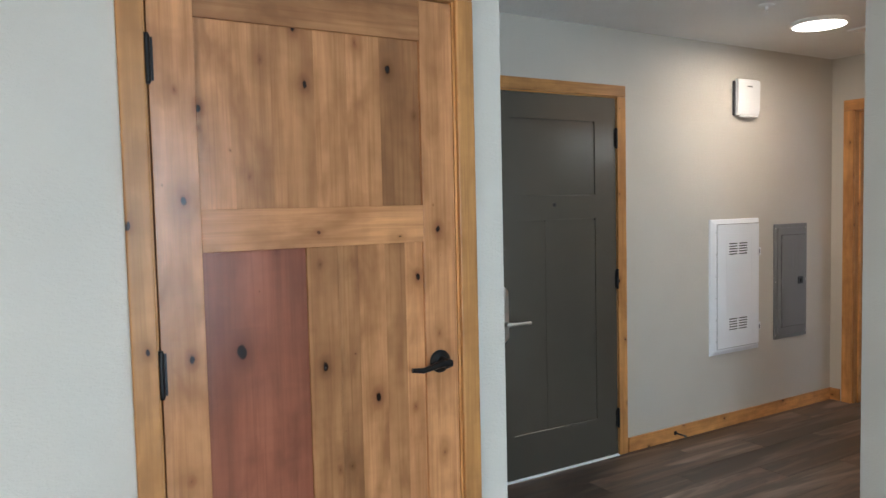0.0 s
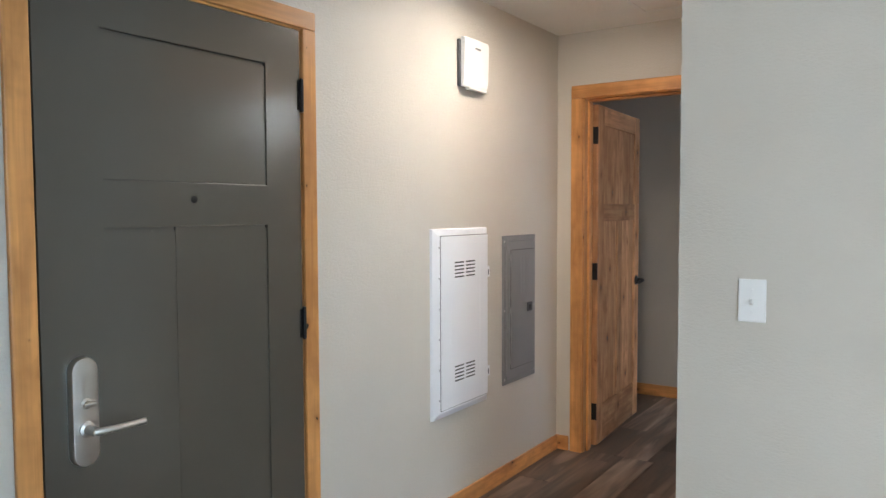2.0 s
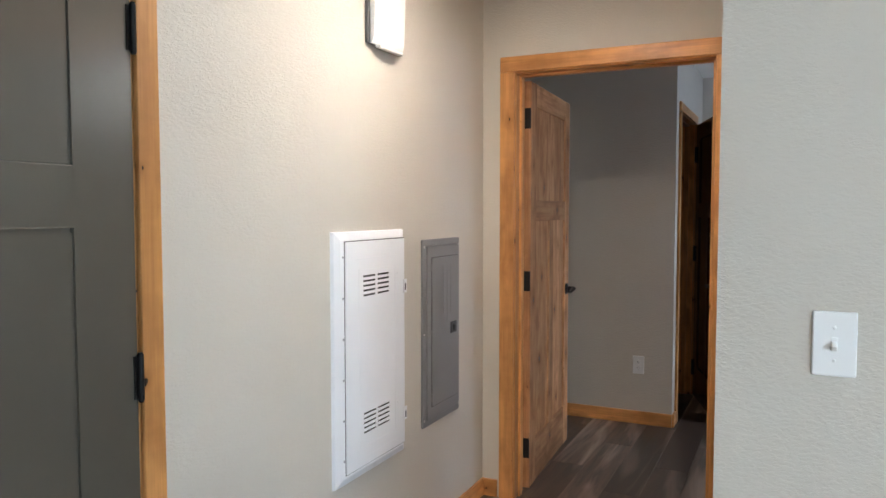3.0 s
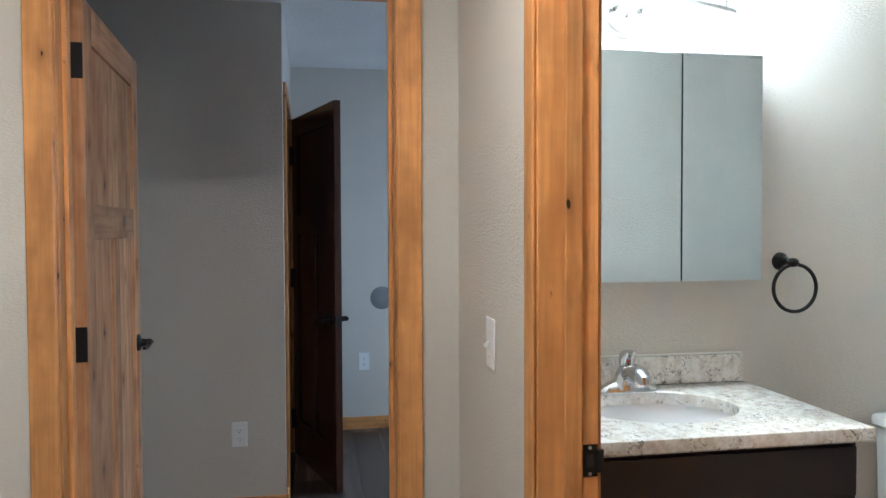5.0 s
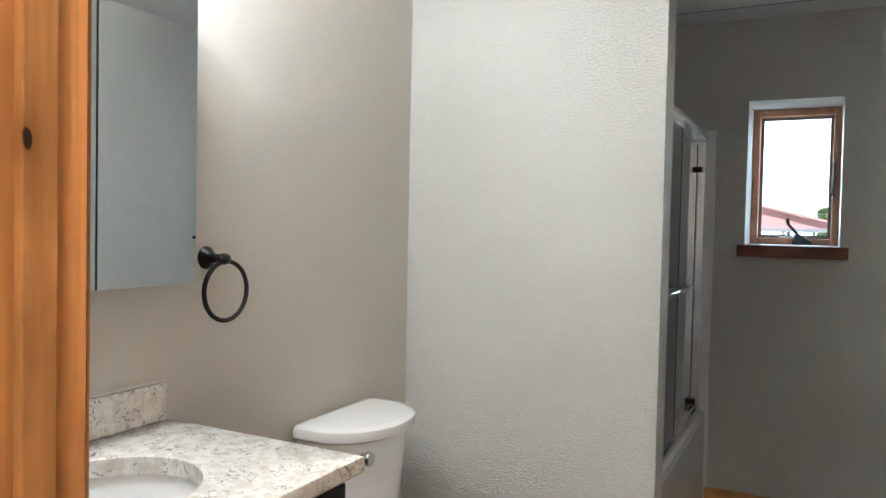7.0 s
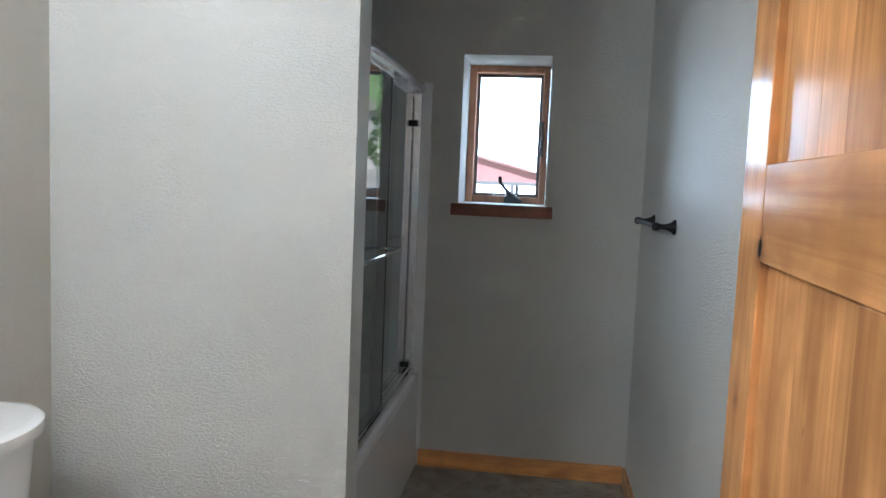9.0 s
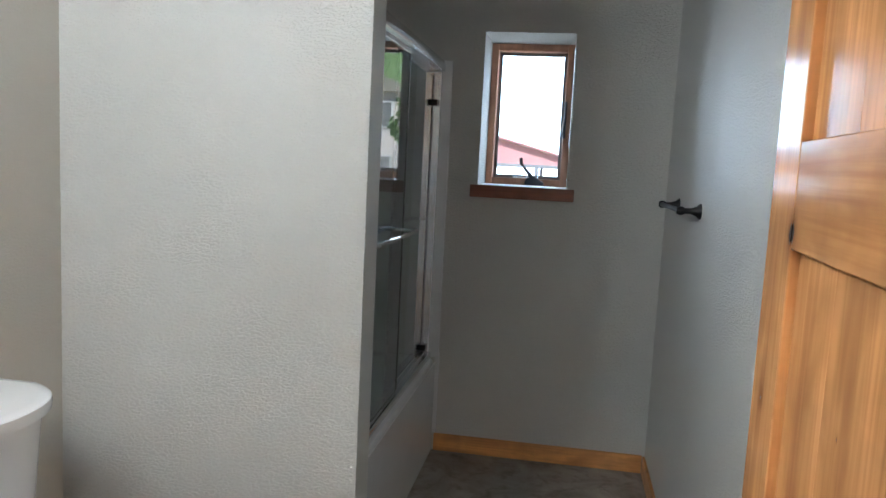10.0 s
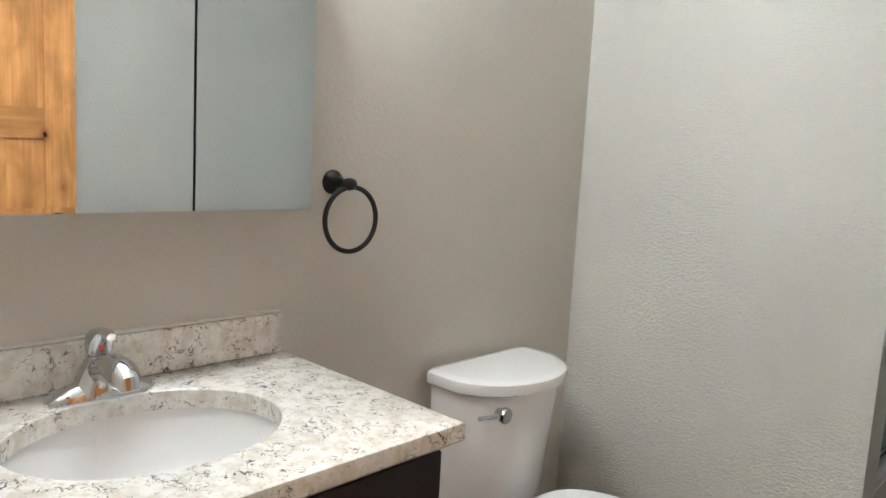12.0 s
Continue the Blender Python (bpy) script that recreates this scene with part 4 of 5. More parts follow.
def mirror_cabinet():
    d = thing("mirror_cabinet", "mirrored medicine cabinet with two frameless doors", "mirror cabinet", pose(5.25, 1.77, 1.22))
    part("body", box(5.226, 5.2945, 1.400, 2.150, 1.224, 1.874, 0.001), PANELWHITE, d)
    for a, b in ((1.395, 1.6455), (1.6505, 2.155)):
        part("door", box(5.203, 5.2258, a, b, 1.220, 1.878, 0.0008), SHADOWGREY, d, "grey-backed cabinet door")
        e = 0.010
        part("mirror", loft([[(x, a + i, 1.220 + i), (x, b - i, 1.220 + i), (x, b - i, 1.878 - i), (x, a + i, 1.878 - i)] for x, i in ((5.2028, 0), (5.20025, 0), (5.2000, e))]), MIRROR, d, "bevelled mirror")


mirror_cabinet()


def vanity_light():
    y0, z0 = 1.788, 2.004
    d = thing("vanity_light", "chrome bar light with lit frosted glass shades", "wall light", pose(5.295, y0, z0))
    part("backplate", lathe([(0.068, 0), (0.068, 0.012), (0.065, 0.017), (0.055, 0.021), (0.052, 0.0195), (0.01, 0.0205)], pose(5.2945, y0, z0, 0, -90, 0), 48), NICKEL, d, "round nickel backplate", True)
    part("screw_knob", lathe([(0.007, 0), (0.007, 0.008), (0.004, 0.011)], pose(5.274, y0, z0 - 0.004, 0, -90, 0), 14), CHROME, d, "", True)

    def bar_z(s):
        return z0 + 0.008 - 0.030 * s * s

    for k in (-1, 1):
        y = y0 + 0.041 * k
        part("post", lathe([(0.011, 0), (0.011, 0.014), (0.009, 0.016)], pose(5.2745, y, z0 + 0.012, 0, -90, 0), 16), CHROME, d, "", True)
        part("arm", tube([(5.262, y, z0 + 0.012), (5.21, y, z0 + 0.012), (5.139, y, bar_z(0.16) - 0.002)], 0.0065, 10), CHROME, d, "", True)
    rings = []
    for i in range(-12, 13):
        q = i / 12
        y, z = y0 + 0.265 * q, bar_z(q)
        rings.append([(5.129, y, z - 0.007), (5.139, y, z - 0.007), (5.139, y, z + 0.005), (5.129, y, z + 0.005)])
    part("bar", loft(rings), NICKEL, d, "curved flat nickel bar")
    for k in (-1, 0, 1):
        y = y0 + 0.235 * k
        zb = bar_z(0.235 * k / 0.265) + 0.005
        part("stem", rod((5.134, y, zb - 0.002), (5.134, y, zb + 0.030), 0.005, seg=12), CHROME, d, "", True)
        cup = part("socket", lathe([(0.012, 0), (0.024, 0.010), (0.026, 0.030)], pose(5.134, y, zb + 0.026), 24), CHROME, d, "", True)
        g = part("shade", loft([oval(5.134, y, r, r, zb + h, 2, 32) for r, h in ((0.026, 0.052), (0.040, 0.066), (0.052, 0.098), (0.058, 0.140), (0.056, 0.142), (0.050, 0.098), (0.038, 0.068), (0.024, 0.055))], None, True, True), FROST, cup, "lit frosted glass shade", True)
        g.visible_shadow = False


vanity_light()


def towel_ring():
    y, z = 1.268, 1.270
    d = thing("towel_ring", "black towel ring on the bathroom wall", "towel ring", pose(5.295, y, z))
    part("base", lathe([(0.028, 0), (0.027, 0.005), (0.019, 0.012), (0.012, 0.022), (0.010, 0.040)], pose(5.295, y, z, 0, -90, 0), 28), BLACK, d, "", True)
    part("knuckle", lathe([(0.006, -0.018), (0.0125, -0.012), (0.0145, 0), (0.0125, 0.012), (0.006, 0.018)], pose(5.247, y - 0.010, z - 0.002, 90), 20), BLACK, d, "", True)
    part("ring", tube([(5.245, y + 0.072 * math.sin(q) - 0.017, z - 0.080 + 0.072 * math.cos(q)) for q in (2 * math.pi * k / 48 for k in range(48))], 0.0058, 10, None, True), BLACK, d, "", True)


towel_ring()


def towel_bar():
    d = thing("towel_bar", "short black towel bar on the bathroom wall", "towel bar", pose(3.43, -0.61, 1.272))
    for y in (-0.372, -0.852):
        part("post", lathe([(0.027, 0), (0.026, 0.005), (0.017, 0.014), (0.010, 0.032), (0.0095, 0.05), (0.014, 0.058), (0.015, 0.068), (0.010, 0.078)], pose(3.43, y, 1.272, 0, 90, 0), 24), BLACK, d, "", True)
    part("bar", rod((3.497, -0.860, 1.272), (3.497, -0.364, 1.272), 0.0085, seg=16), BLACK, d, "", True)


towel_bar()


def toilet():
    cy = 0.760
    d = thing("toilet", "white two-piece porcelain toilet with chrome lever", "toilet", pose(4.98, cy, 0))

    def tank(hw, back, side, bow, z, n=28):
        pts = [(back, cy - hw + 0.02, z), (back, cy + hw - 0.02, z), (back - 0.012, cy + hw, z)]
        for k in range(n + 1):
            s = 1 - 2 * k / n
            e = abs(s) ** 6 * 0.05
            pts.append((back - side - bow * (1 - s * s) + e, cy + hw * s, z))
        pts.append((back - 0.012, cy - hw, z))
        return pts

    part("tank", loft([tank(0.176, 5.262, 0.118, 0.047, 0.405), tank(0.184, 5.264, 0.13, 0.055, 0.43), tank(0.195, 5.266, 0.152, 0.066, 0.74), tank(0.195, 5.266, 0.152, 0.066, 0.748)]), PORCELAIN, d, "", True)
    part("tank_lid", loft([tank(0.198, 5.266, 0.159, 0.066, 0.7485), tank(0.207, 5.270, 0.168, 0.080, 0.757), tank(0.209, 5.271, 0.171, 0.080, 0.772), tank(0.207, 5.270, 0.168, 0.080, 0.784), tank(0.201, 5.266, 0.160, 0.071, 0.789), tank(0.18, 5.25, 0.135, 0.065, 0.791)]), PORCELAIN, d, "", True)
    lx, ly, lz = 5.078, 0.890, 0.708
    lv = lathe([(0.015, 0), (0.015, 0.014), (0.0205, 0.016), (0.0215, 0.026), (0.0185, 0.031), (0.006, 0.032)], pose(lx, ly, lz, 0, -90, 0), 22)
    part("flush_button", lv, CHROME, d, "", True)
    part("flush_lever", tube([(lx - 0.008, ly, lz), (lx - 0.018, ly + 0.02, lz + 0.001), (lx - 0.014, ly + 0.055, lz + 0.002), (lx - 0.004, ly + 0.078, lz + 0.004)], [0.0095, 0.009, 0.008, 0.006], 12), CHROME, d, "chrome flush lever", True)
    part("bowl", loft([oval(4.90, cy, 0.24, 0.11, 0.0, 2.6), oval(4.90, cy, 0.235, 0.105, 0.04, 2.6), oval(4.89, cy, 0.21, 0.095, 0.16, 2.3), oval(4.825, cy, 0.245, 0.135, 0.30, 2.2), oval(4.795, cy, 0.262, 0.178, 0.385, 2.2), oval(4.795, cy, 0.265, 0.182, 0.412, 2.2), oval(4.795, cy, 0.257, 0.174, 0.418, 2.2)]), PORCELAIN, d, "", True)
    part("deck", box(4.99, 5.262, cy - 0.115, cy + 0.115, 0.30, 0.404, 0.02, seg=4), PORCELAIN, d, "", True)
    part("seat", loft([oval(4.780, cy, 0.252, 0.188, 0.4185, 2.3), oval(4.780, cy, 0.259, 0.194, 0.428, 2.3), oval(4.780, cy, 0.257, 0.192, 0.437, 2.3)]), PLASTIC, d, "", True)
    part("seat_lid", loft([oval(4.783, cy, 0.255, 0.190, 0.4375, 2.6), oval(4.783, cy, 0.261, 0.195, 0.446, 2.6), oval(4.783, cy, 0.257, 0.19, 0.457, 2.6), oval(4.783, cy, 0.2, 0.15, 0.462, 2.4)]), PLASTIC, d, "white closed seat lid", True)
    for s in (-0.075, 0.075):
        part("seat_hinge", box(5.005, 5.045, cy + s - 0.02, cy + s + 0.02, 0.403, 0.448, 0.006), PLASTIC, d)


toilet()


def tub():
    x0, x1, y0, y1, zr = 4.445, 5.294, -1.249, 0.144, 0.462
    d = thing("bathtub", "white acrylic alcove bathtub with a plain apron", "bathtub", pose(4.87, -0.55, 0))
    cx, cy, hx, hy = (x0 + x1) / 2, (y0 + y1) / 2, (x1 - x0) / 2, (y1 - y0) / 2
    part("shell", loft([oval(cx, cy, hx, hy, 0.0, 60, 96), oval(cx, cy, hx, hy, zr - 0.012, 60, 96), oval(cx, cy, hx - 0.004, hy - 0.004, zr - 0.003, 60, 96), oval(cx, cy, hx - 0.014, hy - 0.014, zr, 60, 96),
                        oval(cx, cy, hx - 0.085, hy - 0.09, zr, 8, 96), oval(cx, cy, hx - 0.1, hy - 0.105, zr - 0.015, 7, 96), oval(cx, cy, hx - 0.13, hy - 0.16, 0.2, 6, 96), oval(cx, cy, hx - 0.18, hy - 0.25, 0.12, 5, 96)], None, True, True), ACRYLIC, d, "", True)
    part("apron", box(x0 - 0.006, x0 - 0.0004, y0 + 0.0, y1 - 0.0, 0.0, zr - 0.022, 0.003), ACRYLIC, d, "plain white front apron")
    part("overflow_plate", lathe([(0.034, 0), (0.034, 0.004), (0.028, 0.008)], pose(cx, y1 - 0.118, 0.34, 90, 0, 0), 24), CHROME, d, "", True)
    s = thing("shower_surround", "white acrylic surround panels above the tub", "shower surround", pose(5.28, -0.55, zr))
    part("back_panel", box(5.276, 5.2945, -1.232, 0.127, zr, 1.86, 0.004), ACRYLIC, s)
    part("end_panel", box(4.424, 5.2945, -1.2495, -1.2325, zr + 0.0005, 1.86, 0.004), ACRYLIC, s)
    part("end_panel", box(4.445, 5.2945, 0.1275, 0.1445, zr + 0.0005, 1.86, 0.004), ACRYLIC, s)
    part("front_flange", box(4.420, 4.4445, -1.2495, -1.236, 0.087, zr + 0.02, 0.004), ACRYLIC, s)
    # sliding glass doors in a polished frame
    f = thing("shower_door", "sliding grey glass shower doors in a polished frame", "shower door", pose(4.49, -0.55, zr))
    hz = 1.835
    part("header", loft([[(4.49 + 0.030 * c, y, hz + 0.034 * q) for c, q in ((-1, -0.8), (-1.1, -0.2), (-0.95, 0.5), (-0.5, 0.9), (0.2, 1), (1, 0.8), (1, -0.8))] for y in (-1.232, 0.127)]), ALU, f, "", True)
    part("bottom_track", box(4.462, 4.528, -1.232, 0.127, zr, zr + 0.028, 0.004), ALU, f)
    part("track_groove", box(4.486, 4.504, -1.232, 0.127, zr + 0.0282, zr + 0.036, 0.001), ALU, f)
    for y in (-1.232, 0.103):
        part("wall_jamb", box(4.470, 4.524, y, y + 0.020, zr + 0.0285, hz - 0.03, 0.003), ALU, f)
    for xx, a, b in ((4.478, -0.555, 0.098), (4.510, -1.204, -0.500)):
        g = part("glass_panel", box(xx - 0.003, xx + 0.003, a, b, zr + 0.04, hz - 0.026), SHOWERGLASS, f, "grey tinted glass panel")
        g.visible_shadow = False
        for yy in (a, b):
            part("edge_strip", box(xx - 0.005, xx + 0.005, yy - 0.005, yy + 0.005, zr + 0.04, hz - 0.026, 0.001), SHADOWGREY if yy == a else ALU, g)
        part("hanger", box(xx - 0.007, xx + 0.007, a, b, hz - 0.052, hz - 0.024, 0.002), ALU, g)
    for z in (0.515, 1.665):
        part("bumper", box(4.482, 4.53, -1.208, -1.190, z - 0.014, z + 0.014, 0.003), BLACK, f, "black rubber bumper")
    part("guide", box(4.462, 4.525, -0.02, 0.03, zr + 0.036, zr + 0.065, 0.004), BLACK, f, "black bottom guide")
    for sx, g in ((-1, 4.475), (1, 4.513)):
        a, b = ((-0.535, 0.055) if sx < 0 else (-1.15, -0.56))
        xb = g + sx * 0.058
        part("towel_rail", tube([(g, b, 1.132), (xb - sx * 0.012, b, 1.132), (xb, b - 0.012, 1.132), (xb, (a + b) / 2, 1.132), (xb, a + 0.012, 1.132), (xb - sx * 0.012, a, 1.132), (g, a, 1.132)], 0.0085, 12), CHROME, f, "chrome towel rail", True)


tub()


def bath_window():
    d = thing("window_bath", "small wood casement window with a crank handle", "window", pose(4.08, -1.56, 1.30), "", "structure")
    x0, x1, z0, z1 = 3.876, 4.282, 1.301, 1.994
    y = -1.550
    f = 0.034
    for n, r in (("frame", (x0, x0 + f, z0, z1)), ("frame", (x1 - f, x1, z0, z1)), ("frame", (x0 + f, x1 - f, z0, z0 + 0.034)), ("frame", (x0 + f, x1 - f, z1 - f, z1))):
        part(n, box(r[0], r[1], y - 0.06, y, r[2], r[3], 0.003), FRAMEWOOD, d)
    s = 0.014
    a, b, c, e = x0 + f - 0.004, x1 - f + 0.004, z0 + 0.031, z1 - f + 0.004
    for r in ((a, a + s, c, e), (b - s, b, c, e), (a + s, b - s, c, c + s), (a + s, b - s, e - s, e)):
        part("sash", box(r[0], r[1], y - 0.085, y - 0.0605, r[2], r[3], 0.003), SASHWOOD, d)
    for r in ((a + s, a + s + 0.006, c + s, e - s), (b - s - 0.006, b - s, c + s, e - s), (a + s + 0.006, b - s - 0.006, c + s, c + s + 0.006), (a + s + 0.006, b - s - 0.006, e - s - 0.006, e - s)):
        part("gasket", box(r[0], r[1], y - 0.072, y - 0.058, r[2], r[3]), PANELGREY, d)
    g = part("pane", box(a + s, b - s, y - 0.070, y - 0.066, c + s, e - s), PANE, d, "clear glass pane")
    g.visible_shadow = False
    kx = 4.036
    cr = part("crank_base", loft([oval(kx, y + 0.014, 0.047, 0.014, z0 + 0.004, 3.5), oval(kx, y + 0.014, 0.047, 0.014, z0 + 0.020, 3.5), oval(kx + 0.010, y + 0.014, 0.030, 0.012, z0 + 0.034, 2.6), oval(kx + 0.016, y + 0.014, 0.013, 0.010, z0 + 0.050, 2.2)]), SHADOWGREY, d, "grey crank handle base", True)
    part("crank_arm", tube([(kx + 0.014, y + 0.02, z0 + 0.044), (kx + 0.022, y + 0.028, z0 + 0.054), (kx + 0.046, y + 0.036, z0 + 0.082), (kx + 0.066, y + 0.040, z0 + 0.108)], [0.011, 0.010, 0.0075, 0.007], 10), SHADOWGREY, cr, "", True)
    part("crank_knob", tube([(kx + 0.066, y + 0.040, z0 + 0.102), (kx + 0.068, y + 0.042, z0 + 0.120), (kx + 0.069, y + 0.042, z0 + 0.136)], [0.008, 0.0095, 0.008], 10), SHADOWGREY, cr, "", True)
    part("track_bar", box(kx - 0.02, kx + 0.11, y + 0.001, y + 0.006, z0 + 0.036, z0 + 0.044, 0.001), ALU, d, "thin metal operator bar")
    keeper = part("latch", box(x0 + 0.022, x0 + 0.034, y, y + 0.016, z0 + 0.24, z0 + 0.42, 0.004), SHADOWGREY, d, "grey sash latch")
    part("latch_lever", tube([(x0 + 0.028, y + 0.014, z0 + 0.34), (x0 + 0.034, y + 0.024, z0 + 0.27), (x0 + 0.048, y + 0.022, z0 + 0.235)], [0.006, 0.006, 0.005], 8), SHADOWGREY, keeper, "", True)
    sl = thing("trim_sill", "red-brown wood window sill board", "window sill", pose(4.08, -1.25, 1.24), "", "structure")
    part("board", box(3.838, 4.316, -1.2498, -1.228, 1.243, 1.300, 0.003), SILLWOOD, sl)
    part("stool", box(3.877, 4.281, -1.548, -1.2495, 1.288, 1.3025, 0.001), PANELWHITE, sl, "white sill shelf")


bath_window()
sprinkler(4.35, 1.25, BH)
structure("trim_ceiling", box(3.45, 5.29, -1.035, -1.029, BH - 0.003, BH - 0.0005), PANELGREY, "thin grey seam in the bathroom ceiling", "ceiling trim")


def plain_window(name, axis, c, u0, u1, z0, z1, label):
    d = thing(name, label, "window", None, "", "structure")

    def b(p, q, r, s, t0, t1, e=0.003):
        return box(p, q, c + t0, c + t1, r, s, e) if axis == "y" else box(c + t0, c + t1, p, q, r, s, e)

    m = (u0 + u1) / 2
    for r in ((u0, u0 + 0.05, z0, z1), (u1 - 0.05, u1, z0, z1), (u0 + 0.05, u1 - 0.05, z0, z0 + 0.05), (u0 + 0.05, u1 - 0.05, z1 - 0.05, z1), (m - 0.03, m + 0.03, z0 + 0.05, z1 - 0.05)):
        part("frame", b(*r, -0.03, 0.03), FRAMEWOOD, d)
    for p, q in ((u0 + 0.05, m - 0.03), (m + 0.03, u1 - 0.05)):
        g = part("pane", b(p, q, z0 + 0.05, z1 - 0.05, -0.003, 0.003, 0), PANE, d)
        g.visible_shadow = False


plain_window("window_living_south", "y", -1.60, 0.1, 1.6, 0.30, 2.10, "wide wood-framed living room window")
plain_window("window_living_west", "x", -3.57, -1.2, 0.6, 0.7, 2.1, "wide wood-framed living room window")
plain_window("window_bedroom", "y", 0.44, 6.4, 7.6, 0.85, 2.05, "wood-framed bedroom window")


# ---- outside, seen through the bathroom window ----
GROUND = painted("dry_grass_ground", (0.16, 0.15, 0.08), 0.9, 0.3, 3.0, 0.3)
structure("ground", box(-600, 600, -900, 300, -0.62, -0.6), GROUND, "dry grass ground reaching the horizon", "ground")
# outdoor glare is put into the colour: roof red and siding are paled
REDROOF = painted("glare_paled_red_roof", (0.66, 0.34, 0.36), 0.45)
POSTWOOD = painted("weathered_timber", (0.30, 0.32, 0.36), 0.8)
LEAF = painted("leaf_green", (0.17, 0.27, 0.10), 0.7, 0.35, 4.0)
SIDING = painted("glare_paled_siding", (0.78, 0.70, 0.68), 0.7)
BARK = painted("brown_bark", (0.09, 0.065, 0.05), 0.9, 0.3, 20.0, 0.4)


def pavilion(x, y):
    d = thing("pavilion", "open timber pavilion with a red metal gable roof", "pavilion", pose(x, y, -0.6))
    w, l, eave, ridge = 6.0, 7.0, 1.55, 3.05
    for s in (-1, 1):
        bm = bmesh.new()
        v = [bm.verts.new(p) for p in ((x, y - l / 2, ridge - 0.0), (x, y + l / 2, ridge), (x + s * w, y + l / 2, eave), (x + s * w, y - l / 2, eave))]
        f = bm.faces.new(v)
        r = bmesh.ops.extrude_face_region(bm, geom=[f])
        bmesh.ops.translate(bm, vec=(0, 0, -0.10), verts=[g for g in r["geom"] if isinstance(g, bmesh.types.BMVert)])
        part("roof", bm, REDROOF, d)
    gable = bmesh.new()
    for yy in (y + l / 2 - 0.3,):
        vs = [gable.verts.new(p) for p in ((x - w + 0.6, yy, eave), (x + w - 0.6, yy, eave), (x, yy, ridge - 0.14))]
        f = gable.faces.new(vs)
        r = bmesh.ops.extrude_face_region(gable, geom=[f])
        bmesh.ops.translate(gable, vec=(0, -0.1, 0), verts=[g for g in r["geom"] if isinstance(g, bmesh.types.BMVert)])
    part("gable", gable, REDROOF, d)
    for i in range(5):
        px = x - w + 0.7 + i * (2 * w - 1.4) / 4
        part("post", box(px - 0.09, px + 0.09, y + l / 2 - 0.4, y + l / 2 - 0.22, -0.6, eave + 0.05, 0.01), POSTWOOD, d)
        part("post", box(px - 0.09, px + 0.09, y - l / 2 + 0.22, y - l / 2 + 0.4, -0.6, eave + 0.05, 0.01), POSTWOOD, d)
    part("beam", box(x - w + 0.5, x + w - 0.5, y + l / 2 - 0.38, y + l / 2 - 0.24, eave - 0.12, eave + 0.05, 0.01), POSTWOOD, d)
    for z in (0.0, 0.3):
        part("rail", box(x - w + 0.6, x + w - 0.6, y + l / 2 - 0.34, y + l / 2 - 0.28, z, z + 0.06, 0.005), POSTWOOD, d)


pavilion(8.0, -36.0)
# glowing sheet added in place of the sky: whitens the window, lights the bathroom
SKY_GLOW = emitter("glowing_sky_sheet", (0.55, 0.77, 1.0), 6.0)
tagged(part("backdrop", box(-260, 260, -140.5, -140, -0.6, 160), SKY_GLOW), "glowing sheet standing in for the bright sky behind the trees", "sky", "", "structure")


def tree(x, y, h, seed, label):
    rnd = random.Random(seed)
    d = thing("tree", label, "tree", pose(x, y, -0.6), "trees outside")
    bm = tube([(x, y, -0.6), (x + 0.1, y, h * 0.25), (x - 0.1, y + 0.1, h * 0.55), (x, y, h * 0.85)], [h * 0.035, h * 0.027, h * 0.016, h * 0.005], 10)
    for k in range(9):
        q, z = k * 2.4, h * (0.28 + 0.06 * k)
        r = h * (0.30 - 0.022 * k)
        tube([(x, y, z), (x + r * 0.5 * math.cos(q), y + r * 0.5 * math.sin(q), z + h * 0.05), (x + r * math.cos(q), y + r * math.sin(q), z + h * 0.13)], [h * 0.010, h * 0.006, h * 0.002], 6, bm)
    part("trunk", bm, BARK, d, "", True)
    verts, faces = [], []
    for k in range(2600):
        q, u = rnd.uniform(0, 2 * math.pi), rnd.random()
        z = h * (0.28 + 0.75 * u)
        lump = 0.75 + 0.35 * math.sin(3 * q + seed) * math.sin(9 * u + seed)
        r = h * 0.34 * lump * math.sqrt(max(0.03, 1 - (2 * u - 0.85) ** 2 / 1.5)) * rnd.random() ** 0.4
        c = Vector((x + r * math.cos(q), y + r * math.sin(q), z))
        a = Vector((rnd.gauss(0, 1), rnd.gauss(0, 1), rnd.gauss(0, 1))).normalized() * h * 0.034
        b = a.orthogonal().normalized() * h * 0.022
        i = len(verts)
        verts += [c - a, c + b, c + a, c - b]
        faces.append((i, i + 1, i + 2, i + 3))
    me = bpy.data.meshes.new("crown")
    me.from_pydata([v - Vector((x, y, -0.6)) for v in verts], [], faces)
    me.materials.append(LEAF)
    ob = new("crown", me)
    ob.parent = d
    return d


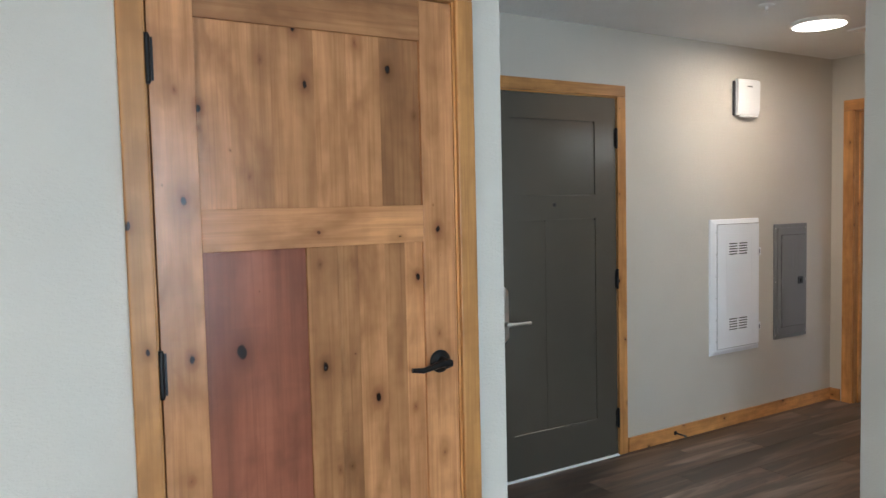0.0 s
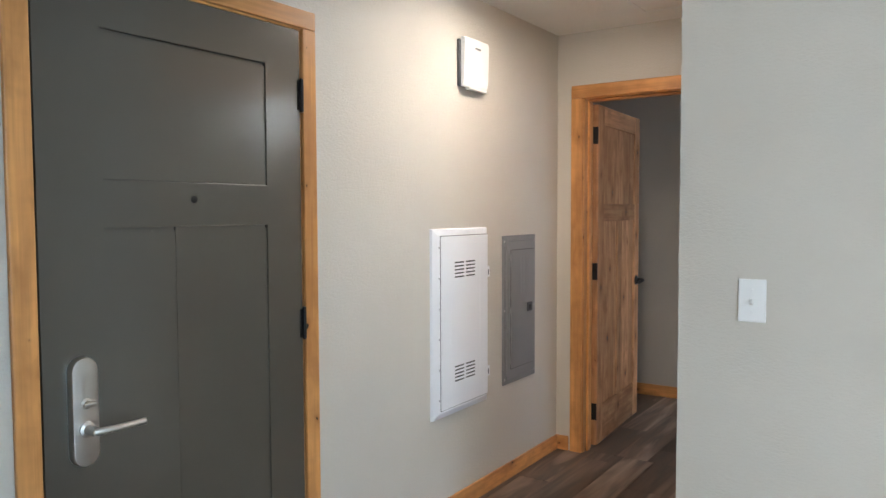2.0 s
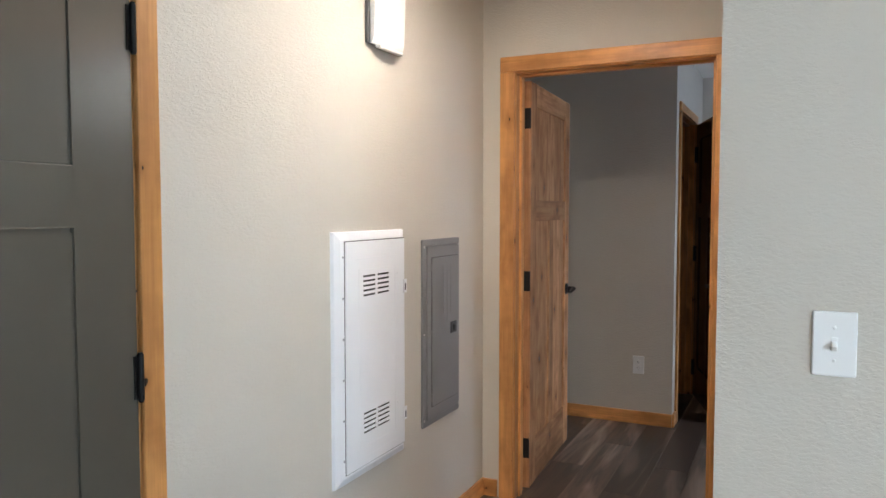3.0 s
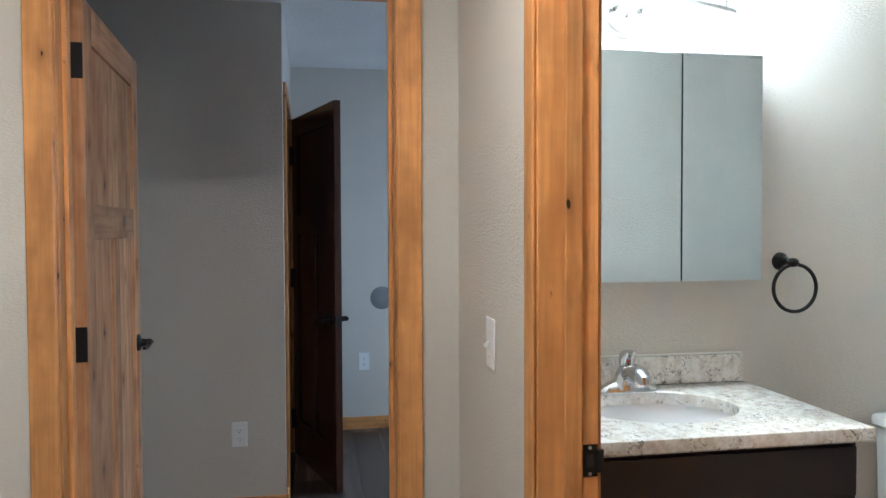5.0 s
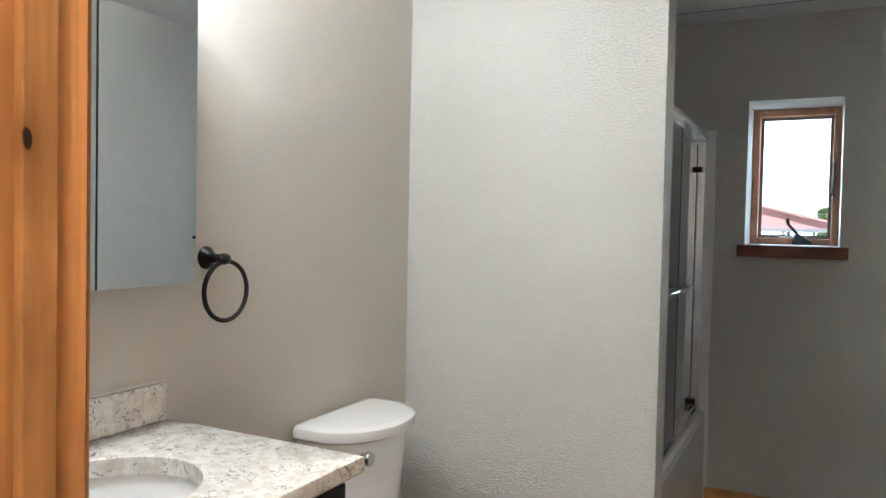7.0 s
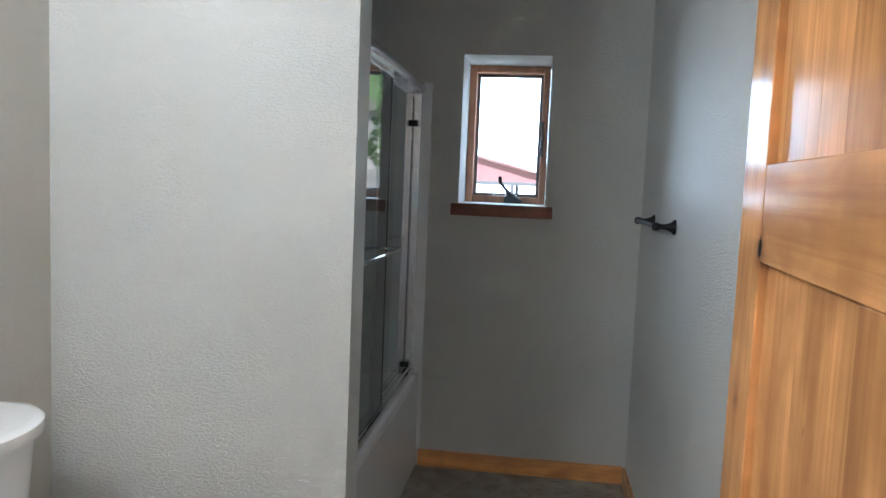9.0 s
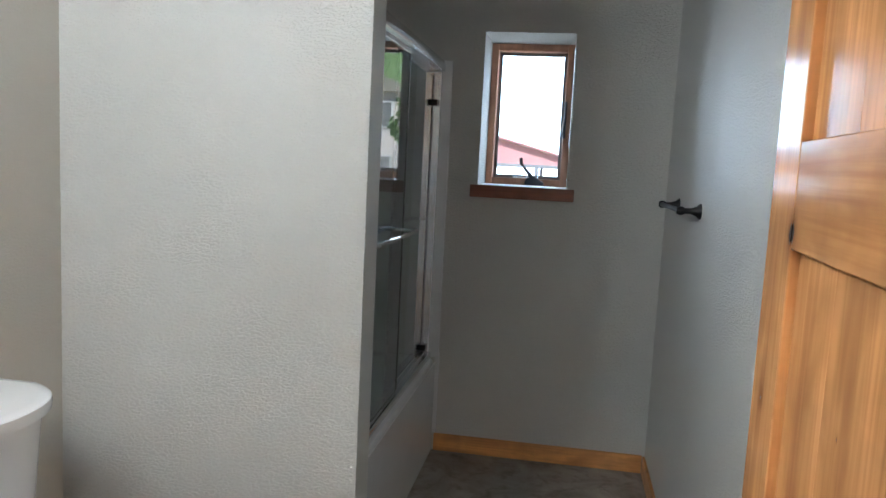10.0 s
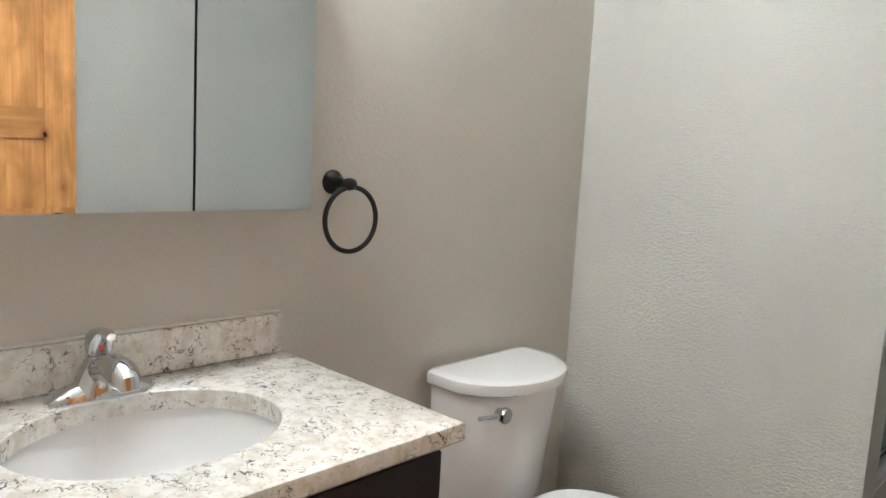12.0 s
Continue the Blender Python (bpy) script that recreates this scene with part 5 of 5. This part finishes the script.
def far_house(x, y):
    """A two-storey house: its north-east side faces the bathroom window."""
    d = thing("house", "pale two-storey house with dark windows and a brown roof", "house", pose(x, y, -0.6))
    hx, hy, top = 3.4, 3.0, 4.6
    part("wall", box(x - hx, x + hx, y - hy, y + hy, -0.6, top, 0.01), SIDING, d)
    roof = loft([[(x + p, q, z) for p, z in ((-hx - 0.4, top + 0.05), (0, top + 1.5), (hx + 0.4, top + 0.05), (hx + 0.4, top - 0.10), (-hx - 0.4, top - 0.10))] for q in (y - hy - 0.4, y + hy + 0.4)])
    part("roof", roof, EXTERIOR, d)
    for u in (-2.0, 0.2, 2.4):
        for z in (0.5, 2.9):
            w = part("window", box(x + u - 0.42, x + u + 0.42, y + hy, y + hy + 0.05, z, z + 1.2, 0.01), PANELWHITE, d)
            part("pane", box(x + u - 0.35, x + u + 0.35, y + hy + 0.0505, y + hy + 0.06, z + 0.07, z + 1.13), PANELGREY, w)


def hillside(x, y, rx, ry, h):
    """A wooded slope: a rough mound with a broken outline."""
    rnd = random.Random(21)
    verts, faces = [], []
    n, m = 60, 24
    for j in range(m + 1):
        for i in range(n):
            q, u = 2 * math.pi * i / n, j / m
            r = math.sin(u * math.pi / 2)
            k = 1 + 0.10 * rnd.uniform(-1, 1)
            verts.append((x + rx * r * math.cos(q) * k, y + ry * r * math.sin(q) * k, -0.62 + h * math.cos(u * math.pi / 2) * (1 + 0.14 * rnd.uniform(-1, 1))))
    for j in range(m):
        for i in range(n):
            faces.append((j * n + i, j * n + (i + 1) % n, (j + 1) * n + (i + 1) % n, (j + 1) * n + i))
    me = bpy.data.meshes.new("hillside")
    me.from_pydata(verts, [], faces)
    me.materials.append(LEAF)
    return tagged(new("hillside", me), "green wooded hillside far behind the house", "hill", "", "structure")


far_house(-5.7, -33.5)
hillside(-19, -85, 15, 10, 17)

for i, (tx, ty, th) in enumerate(((-0.6, -29.5, 6.6), (15.5, -46, 5.0), (-2.0, -44, 3.2), (3.5, -52, 3.0), (24, -40, 7.0))):
    tree(tx, ty, th, i + 3, "leafy green tree standing on the dry grass")

# ---- floor of vinyl planks ----
slab = box(-3.62, 5.355, -1.66, 3.66, -0.12, -0.022)
box(5.355, 8.37, 0.38, 4.52, -0.12, -0.022, 0, slab)
floor = structure("floor", slab, PLANK, "dark grey-brown vinyl plank floor", "floor")
PLANKS = {}


def plank(x0, x1, y0, y1):
    l, w = round(x1 - x0, 3), round(y1 - y0, 3)
    if (l, w) not in PLANKS:
        bm = box(0.0006, l - 0.0006, 0.0006, w - 0.0006, -0.0215, 0.0)
        me = bpy.data.meshes.new("plank")
        bm.to_mesh(me)
        bm.free()
        me.materials.append(PLANK)
        PLANKS[l, w] = me
    ob = new("plank", PLANKS[l, w])
    ob.location = (x0, y0, 0)
    ob.parent = floor


def planked(x0, x1, y0, y1, wide=0.178, length=1.22):
    y, k = y0, 0
    while y < y1 - 0.01:
        e = min(y + wide, y1)
        x = x0 - length * ((k * 0.37) % 1.0)
        while x < x1 - 0.001:
            a, b = max(x, x0), min(x + length, x1)
            if b - a > 0.01:
                plank(a, b, y, e)
            x += length
        y, k = e, k + 1


planked(-3.5, 3.31, -1.54, 1.2)
planked(-3.5, 3.496, 1.2, 2.235)
planked(-3.5, 5.355, 2.235, 3.56)
planked(5.355, 8.25, 0.5, 4.4)
